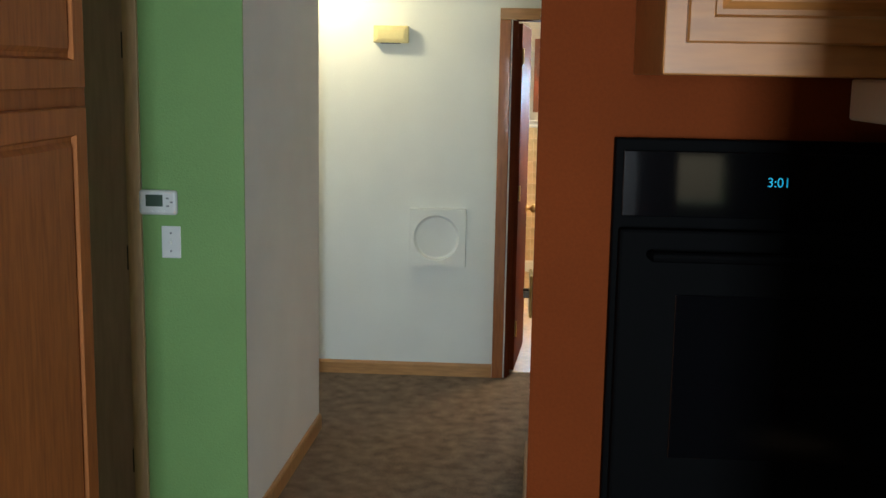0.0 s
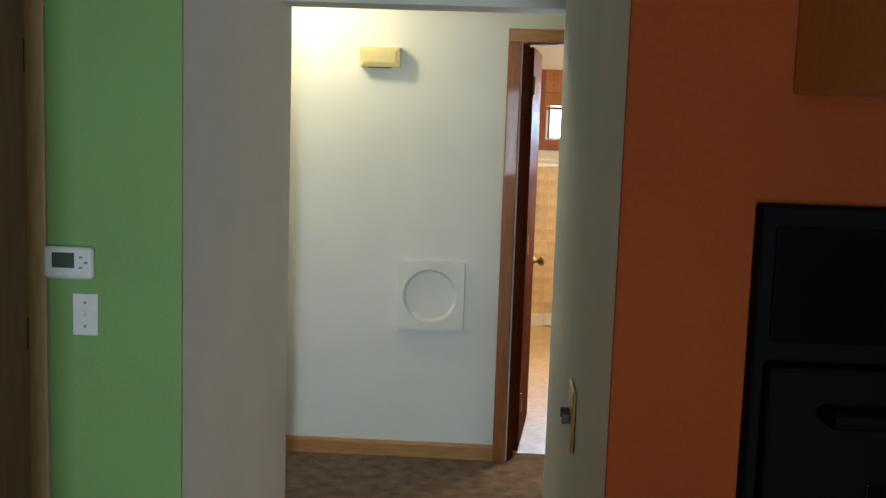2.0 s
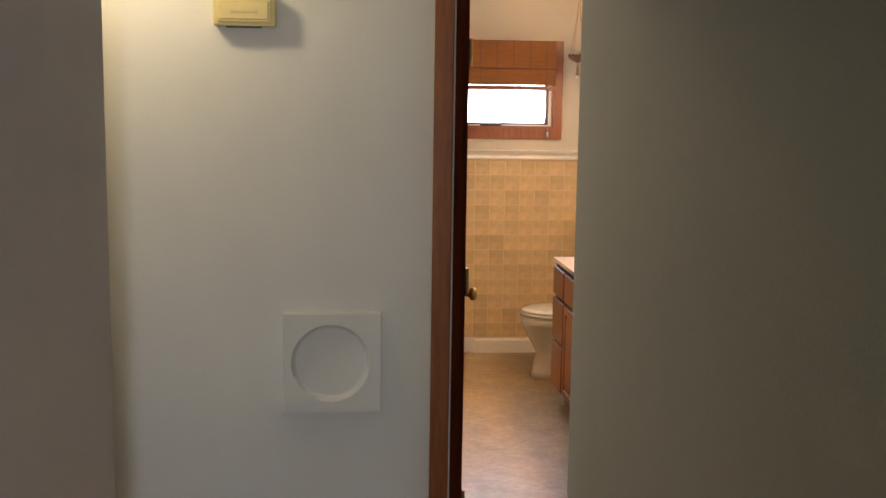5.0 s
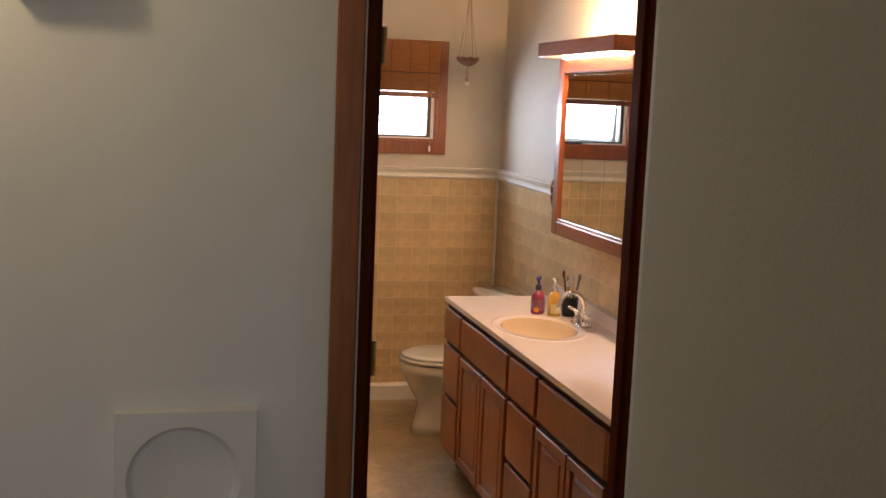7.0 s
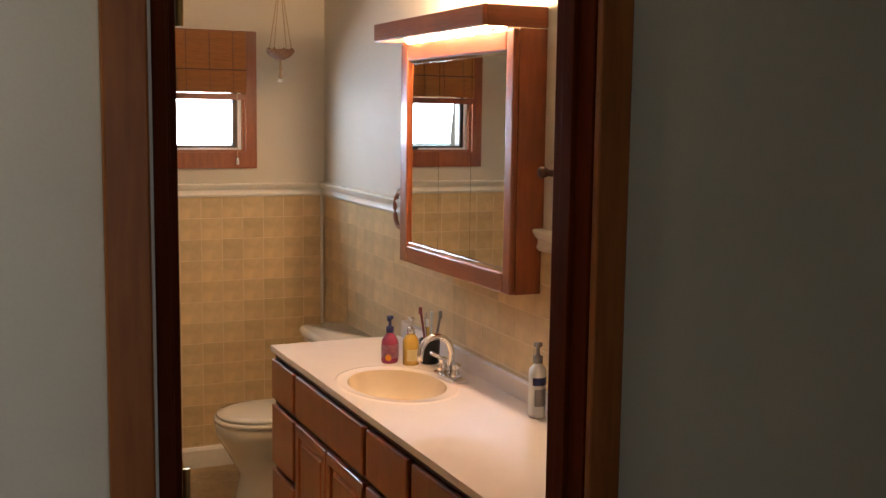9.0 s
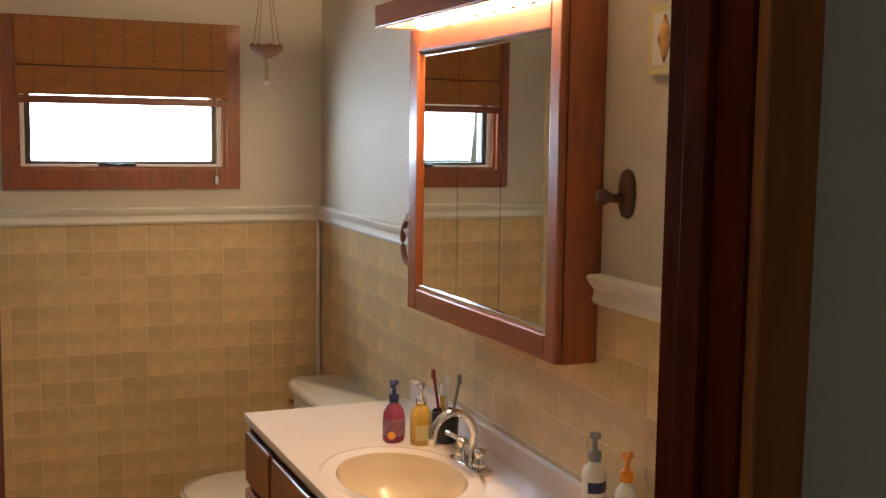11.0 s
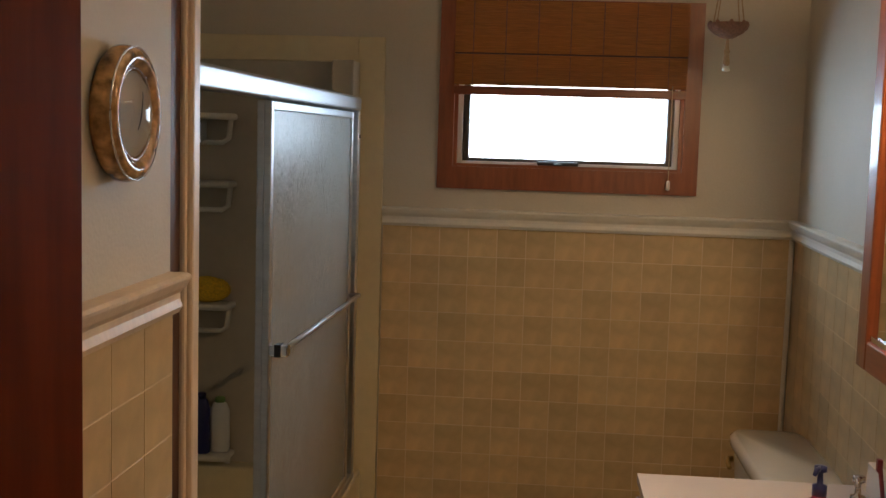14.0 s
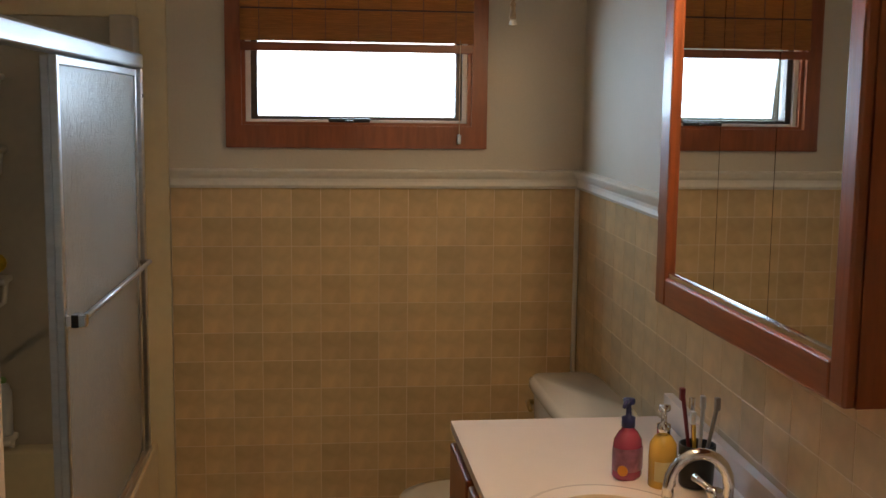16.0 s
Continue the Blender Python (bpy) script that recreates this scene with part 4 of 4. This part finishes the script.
third = (MY1 - fl - MY0 - fr - 0.004) / 3
for i in range(3):
    y0 = MY0 + fr + 0.002 + i * third
    bm = B()
    box(bm, MX + 0.012, MX + 0.0185, y0 + 0.0012, y0 + third - 0.0012, MZ0 + fb + 0.012, MZ1 - fb - 0.012)
    part("mirror_pane", bm, MIRROR, mc)

val = thing("vanity_light", "cherry wood valance light with lit bulbs above the mirror", "vanity light", (2.2, 1.62, 1.925))
VZ0, VZ1 = 1.925, 1.985
bm = B()
box(bm, 2.052, 2.070, MY0 - 0.004, MY1 + 0.004, VZ0, VZ1, 0.003)
part("front_board", bm, CHERRYH, val)
for yy, e in ((MY0 - 0.004, 0.018), (MY1 - 0.014, 0.018)):
    bm = B()
    box(bm, 2.0705, rw(yy) - 0.001, yy, yy + e, VZ0, VZ1, 0.003)
    part("end_board", bm, CHERRYH, val)
bm = B()
box(bm, 2.19, rw(MY0 + 0.02) - 0.002, MY0 + 0.02, MY1 - 0.02, VZ0 + 0.01, VZ1 - 0.01, 0.003)
part("bulb_bar", bm, CHROME, val, "chrome strip holding the bulbs")
for by in BULBS:
    for o in (-0.095 / 2, 0.095 / 2):
        bm = bmesh.new()
        bmesh.ops.create_uvsphere(bm, u_segments=16, v_segments=10, radius=0.022, matrix=Matrix.Translation((2.148, by + o, 1.938)))
        bb = part("bulb", bm, LAMPGLOW, val, "lit globe bulb", True)
        bb.visible_shadow = False

# ---- small things on the vanity wall ----
# hook's reddish wood is darkened in colour to stand for the shade on it
yy = 1.095
ov = thing("robe_hook", "mahogany robe hook with an oval plate, coloured near-black for shade", "robe hook", (rw(yy) - 0.01, yy, 1.475))
bm = lathe(B(), [(0.0, 0.0), (0.036, 0.0), (0.038, 0.006), (0.035, 0.014), (0.024, 0.018), (0.0, 0.019)], None, 1.35, 0.62, 24, Matrix.Translation((rw(yy) - 0.001, yy, 1.525)) @ pose(0, 0, 0, 0, -90, 0))
part("plate", bm, SHADEBROWN, ov, "", True)
bm = lathe(B(), [(0.010, 0.0), (0.009, 0.026), (0.013, 0.034), (0.017, 0.044), (0.015, 0.054), (0.0, 0.058)], None, 1, 1, 18, Matrix.Translation((rw(yy) - 0.019, yy, 1.515)) @ pose(0, 0, 0, 0, -84, 0))
part("peg", bm, SHADEBROWN, ov, "turned wooden peg", True)
yy = 0.955
pic = thing("wall_plaque", "small cream plaque with a diamond motif", "plaque", (rw(yy) - 0.01, yy, 1.758))
bm = B()
box(bm, rw(yy) - 0.016, rw(yy) - 0.0045, yy - 0.060, yy + 0.060, 1.758, 1.890, 0.003)
part("board", bm, IVORY, pic)
bm = B()
box(bm, rw(yy) - 0.0185, rw(yy) - 0.0155, yy - 0.043, yy + 0.043, 1.774, 1.874, 0.001)
part("panel", bm, TRIMW, pic)
bm = prism(B(), [(0, -0.045), (0.021, 0), (0, 0.045), (-0.021, 0)], 0, 0.004)
bm.transform(Matrix.Translation((rw(yy) - 0.0185, yy, 1.824)) @ Matrix(((0, 0, -1, 0), (1, 0, 0, 0), (0, 1, 0, 0), (0, 0, 0, 1))))
part("diamond", bm, MARB2, pic, "brown diamond motif")
yy = 2.345
ring = thing("towel_ring", "brown wooden towel ring beside the mirror cabinet", "towel ring", (rw(yy) - 0.03, yy, 1.25))
bm = tube(B(), [(rw(yy) - 0.030, yy + 0.055 * math.sin(2 * math.pi * i / 24), 1.310 + 0.068 * math.cos(2 * math.pi * i / 24)) for i in range(24)], 0.009, 10, True)
part("ring", bm, CHERRY, ring, "", True)
bm = lathe(B(), [(0.020, 0), (0.020, 0.010), (0.010, 0.018), (0.010, 0.040), (0, 0.042)], None, seg=16, m=Matrix.Translation((rw(yy) - 0.001, yy, 1.387)) @ pose(0, 0, 0, 0, -90, 0))
part("post", bm, CHROME, ring, "", True)


# ---- toilet ----
toi = thing("toilet", "cream white two-piece toilet beside the vanity", "toilet", (2.0, 2.86, 0))
TY = 2.865


def loft(bm, rings, seg=28):
    """Rings of (z, centre x, half length, half width, squareness)."""
    vs = []
    for z, cx_, a, b, n in rings:
        row = []
        for i in range(seg):
            t_ = 2 * math.pi * i / seg
            c, s = math.cos(t_), math.sin(t_)
            row.append(bm.verts.new((cx_ + a * math.copysign(abs(c) ** n, c), TY + b * math.copysign(abs(s) ** n, s), z)))
        vs.append(row)
    for p, q in zip(vs, vs[1:]):
        for i in range(seg):
            bm.faces.new((p[i], p[(i + 1) % seg], q[(i + 1) % seg], q[i]))
    bm.faces.new(list(reversed(vs[0])))
    bm.faces.new(vs[-1])
    bmesh.ops.recalc_face_normals(bm, faces=bm.faces)
    return bm


bm = loft(B(), [(0.003, 1.93, 0.20, 0.115, 0.8), (0.05, 1.93, 0.185, 0.10, 0.9), (0.16, 1.93, 0.165, 0.095, 1), (0.25, 1.90, 0.185, 0.12, 1), (0.33, 1.88, 0.21, 0.165, 1), (0.375, 1.875, 0.215, 0.178, 1), (0.388, 1.875, 0.205, 0.172, 1)])
part("bowl", bm, PORC, toi, "", True)
bm = loft(B(), [(0.389, 1.885, 0.222, 0.184, 0.95), (0.394, 1.885, 0.226, 0.188, 0.95), (0.404, 1.885, 0.226, 0.188, 0.95), (0.408, 1.885, 0.220, 0.183, 0.95)])
part("seat", bm, PORC, toi, "", True)
bm = loft(B(), [(0.411, 1.888, 0.215, 0.179, 0.95), (0.416, 1.888, 0.219, 0.182, 0.95), (0.424, 1.888, 0.214, 0.178, 0.95), (0.429, 1.888, 0.18, 0.15, 0.95)])
part("lid", bm, PORC, toi, "", True)
bm = loft(B(), [(0.39, 2.215, 0.090, 0.235, 0.35), (0.45, 2.213, 0.098, 0.245, 0.3), (0.69, 2.210, 0.106, 0.258, 0.3)], 40)
part("tank", bm, PORC, toi, "", True)
bm = loft(B(), [(0.692, 2.208, 0.112, 0.266, 0.3), (0.700, 2.208, 0.117, 0.272, 0.3), (0.720, 2.208, 0.117, 0.272, 0.3), (0.732, 2.208, 0.106, 0.260, 0.32)], 40)
part("tank_lid", bm, PORC, toi, "", True)
bm = tube(B(), [(2.106, TY + 0.20, 0.655), (2.088, TY + 0.20, 0.655), (2.084, TY + 0.13, 0.648)], [0.010, 0.008, 0.007], 10)
part("flush_lever", bm, BRASS, toi, "dull metal flush lever", True)
bm = B()
box(bm, 2.04, 2.20, TY - 0.09, TY + 0.09, 0.003, 0.388, 0.02)
part("pedestal_back", bm, PORC, toi)

# ---- floor register by the window wall ----
reg = thing("wall_register", "pale metal heating register low on the tiled wall", "register", (1.36, YW - 0.03, 0.0))
bm = B()
box(bm, 1.255, 1.465, YW - 0.042, YW - 0.0315, 0.012, 0.112, 0.003)
part("frame", bm, TRIMW, reg)
for i in range(5):
    bm = B()
    box(bm, 1.275, 1.445, YW - 0.046, YW - 0.0415, 0.030 + i * 0.014, 0.037 + i * 0.014, 0.001)
    part("slat", bm, PLASTW, reg)

# ---- clock on the tiled side wall ----
ck = thing("wall_clock_round", "round wall clock with a brown marbled ring and glass dome", "clock", (0.93, 1.232, 1.515))
mm = Matrix.Translation((0.926, 1.232, 1.613)) @ pose(0, 0, 0, 0, 90, 0) @ Matrix.Diagonal((0.88, 0.88, 0.95, 1))
bm = lathe(B(), [(0.060, 0.0), (0.100, 0.0), (0.105, 0.008), (0.106, 0.018), (0.103, 0.028), (0.096, 0.035), (0.087, 0.037), (0.078, 0.034), (0.071, 0.027), (0.066, 0.018), (0.060, 0.014)], None, 1, 1, 40, mm, False)
part("ring", bm, MARB2, ck, "", True)
bm = lathe(B(), [(0.0, 0.014), (0.062, 0.014), (0.062, 0.016), (0.0, 0.017)], None, 1, 1, 40, mm)
part("dial", bm, DIAL, ck)
bm = B()
for rr, hh in ((0.070, 0.029), (0.102, 0.031)):
    tube(bm, [mm @ Vector((rr * math.cos(2 * math.pi * i / 40), rr * math.sin(2 * math.pi * i / 40), hh)) for i in range(40)], 0.0016, 8, True)
part("bezel", bm, CHROME, ck, "polished metal bezel", True)
for a, L in ((250, 0.022), (75, 0.030)):
    k = radians(a)
    bm = tube(B(), [mm @ Vector((0, 0, 0.020)), mm @ Vector((-L * math.sin(k), L * math.cos(k), 0.020))], [0.0016, 0.0010], 6)
    part("clock_pointer", bm, BLACKP, ck)
bm = lathe(B(), [(0.066, 0.028), (0.050, 0.038), (0.028, 0.044), (0.0, 0.046), (0.0, 0.044), (0.028, 0.042), (0.049, 0.036), (0.064, 0.027)], None, 1, 1, 32, mm, False)
dm = part("dome", bm, DOME, ck, "clear domed glass", True)
dm.visible_shadow = False

# ---- tub and shower ----
tub = thing("bathtub", "cream white bathtub behind sliding shower doors", "bathtub", (0.45, 2.55, 0))
bm = B()
box(bm, 0.845, 0.905, 1.583, YW - 0.022, 0.003, 0.43, 0.015, 3)
part("apron", bm, CREAM, tub)
bm = B()
box(bm, 0.0, 0.844, 1.583, 1.72, 0.003, 0.43, 0.012)
box(bm, 0.0, 0.844, YW - 0.10, YW - 0.022, 0.003, 0.43, 0.012)
box(bm, 0.0, 0.08, 1.72, YW - 0.10, 0.003, 0.43, 0.012)
part("rim", bm, CREAM, tub)
bm = B()
box(bm, 0.08, 0.844, 1.72, YW - 0.10, 0.003, 0.09)
part("tub_floor", bm, CREAM, tub)

sd = thing("shower_door", "sliding obscure-glass shower doors in a bright aluminium frame", "shower door", (0.875, 2.55, 0.43))
YE = 3.362
bm = B()
box(bm, 0.852, 0.902, 1.585, YE, 1.668, 1.714, 0.008, 3)
part("header", bm, ALU, sd)
bm = B()
box(bm, 0.852, 0.902, 1.585, YE, 0.431, 0.456, 0.006)
part("sill_track", bm, ALU, sd)
bm = B()
box(bm, 0.856, 0.900, YE - 0.040, YE, 0.456, 1.668, 0.004)
part("wall_jamb", bm, ALU, sd)
bm = cyl(B(), (0.9005, YE - 0.02, 1.585), (0.903, YE - 0.02, 1.585), 0.006)
part("bumper", bm, BLACKP, sd)


def panel(x, y0, y1):
    bm = B()
    box(bm, x - 0.003, x + 0.003, y0 + 0.020, y1 - 0.020, 0.478, 1.646)
    p = part("glass_panel", bm, FROST, sd, "textured obscure glass")
    p.visible_shadow = False
    bm = B()
    box(bm, x - 0.009, x + 0.009, y0, y0 + 0.024, 0.458, 1.6635, 0.003)
    box(bm, x - 0.009, x + 0.009, y1 - 0.024, y1, 0.458, 1.6635, 0.003)
    part("stile", bm, ALU, p)
    bm = B()
    box(bm, x - 0.009, x + 0.009, y0 + 0.0245, y1 - 0.0245, 0.458, 0.480, 0.003)
    box(bm, x - 0.009, x + 0.009, y0 + 0.0245, y1 - 0.0245, 1.642, 1.6635, 0.003)
    part("panel_rail", bm, ALU, p)
    return p


pf = panel(0.890, 2.190, 3.240)
panel(0.865, 2.225, 3.315)
bm = tube(B(), [(0.900, 2.200, 1.098), (0.930, 2.200, 1.098), (0.930, 3.215, 1.080), (0.900, 3.215, 1.080)], 0.007, 10)
part("towel_bar", bm, ALU, pf, "aluminium towel bar", True)
bm = B()
box(bm, 0.898, 0.944, 2.186, 2.214, 1.085, 1.111, 0.004)
part("bar_bracket", bm, CHROME, pf)
bm = B()
box(bm, 0.912, 0.928, 2.1845, 2.2155, 1.0835, 1.1125, 0.002)
part("bracket_band", bm, BLACKP, pf, "black plastic band")


def shelf(z, label):
    t_ = thing("shower_shelf", label, "shelf", (0.33, YW - 0.05, z - 0.05), "shower shelves")
    bm = B()
    box(bm, 0.20, 0.452, YW - 0.120, YW - 0.0125, z - 0.022, z, 0.010, 3)
    part("tray", bm, TRIMW, t_)
    bm = tube(B(), [(0.440, YW - 0.06, z - 0.015), (0.432, YW - 0.06, z - 0.085), (0.41, YW - 0.06, z - 0.100), (0.22, YW - 0.06, z - 0.100)], 0.009, 10)
    part("towel_rail", bm, TRIMW, t_, "", True)
    return t_


for z in (1.650, 1.420, 1.000, 0.470):
    shelf(z, "cream moulded soap shelf in the shower")
bm = B()
box(bm, 0.25, 0.345, YW - 0.115, YW - 0.020, 1.548, 1.625, 0.008)
solid("soap_dish", bm, TRIMW, "cream soap dish hanging under the shower shelf", "soap dish")
bm = bmesh.new()
bmesh.ops.create_icosphere(bm, subdivisions=3, radius=1, matrix=Matrix.Translation((0.365, YW - 0.068, 1.045)) @ Matrix.Diagonal((0.082, 0.048, 0.045, 1)))
for v in bm.verts:
    v.co += v.co.normalized() * 0.006 * noise.noise(v.co * 40)
solid("sponge", bm, YELLOW, "yellow bath sponge on a shower shelf", "sponge", smooth=True)


def shampoo(x, y, z, r, h, body, cap, label):
    t_ = thing("shampoo_bottle", label, "bottle", (x, y, z))
    bm = lathe(B(), [(0.9, 0), (1, 0.006), (1, h * 0.75), (0.7, h * 0.9), (0.45, h * 0.93), (0, h * 0.93)], (x, y, z), r, r * 0.7, 20)
    part("body", bm, body, t_, "", True)
    bm = lathe(B(), [(0.5, h * 0.931), (0.5, h), (0.4, h * 1.02), (0, h * 1.02)], (x, y, z), r, r, 16)
    part("cap", bm, cap, t_, "", True)


shampoo(0.352, YW - 0.085, 0.471, 0.030, 0.21, NAVY, NAVY, "dark blue shampoo bottle on a shower shelf")
shampoo(0.408, YW - 0.055, 0.471, 0.036, 0.19, PLASTW, GREEN, "white shampoo bottle with a green cap")

# ---- wall tiles ----
bm = B()
box(bm, 0.960, rw(YW) - 0.012, YW - 0.0055, YW - 0.0005, 0.02, RAIL0)
part("tile_backing", bm, GROUT, wall_window)
bm = prism(B(), [(rw(YW) - 0.0055, YW - 0.006), (rw(0.13) - 0.0055, 0.13), (rw(0.13) + 0.01, 0.13), (rw(YW) + 0.01, YW - 0.006)], 0.02, RAIL0)
part("tile_backing", bm, GROUT, wall_vanity)
bm = B()
box(bm, 0.9255, 0.9305, 0.14, 1.452, 0.02, RAIL0 + 0.020)
part("tile_backing", bm, GROUT, wall_clock)
bm = B()
box(bm, -TP / 2 + 0.0012, TP / 2 - 0.0012, -0.0009, 0, -TP / 2 + 0.0012, TP / 2 - 0.0012, 0.0005, 1)
tile_mesh = mesh_of("tile", bm, TILE)


def tile(parent, m_):
    o = new("tile", tile_mesh)
    o.parent = parent
    o.matrix_basis = m_
    return o


for r in range(12):
    z = RAIL0 - TP / 2 - r * TP
    for c in range(14):
        tile(wall_window, pose(0.961 + TP / 2 + c * TP, YW - 0.0055, z))
TW = 0.124           # tile width on the side walls
wide = Matrix.Diagonal((TW / TP, 1, 1, 1))
slope = math.degrees(math.atan(0.038))
for r in range(12):
    z = RAIL0 - TP / 2 - r * TP
    for c in range(27):
        y = YW - 0.03 - TW / 2 - c * TW
        if (y > 2.33 or r < 5) and y > 0.20:
            tile(wall_vanity, pose(rw(y) - 0.0055, y, z, 0, 0, -90 - slope) @ wide)
for r in range(7):
    z = RAIL0 + 0.020 - TP / 2 - r * TP
    for c in range(7):
        tile(wall_clock, pose(0.9305, 1.450 - TW / 2 - c * TW, z, 0, 0, 90) @ wide)
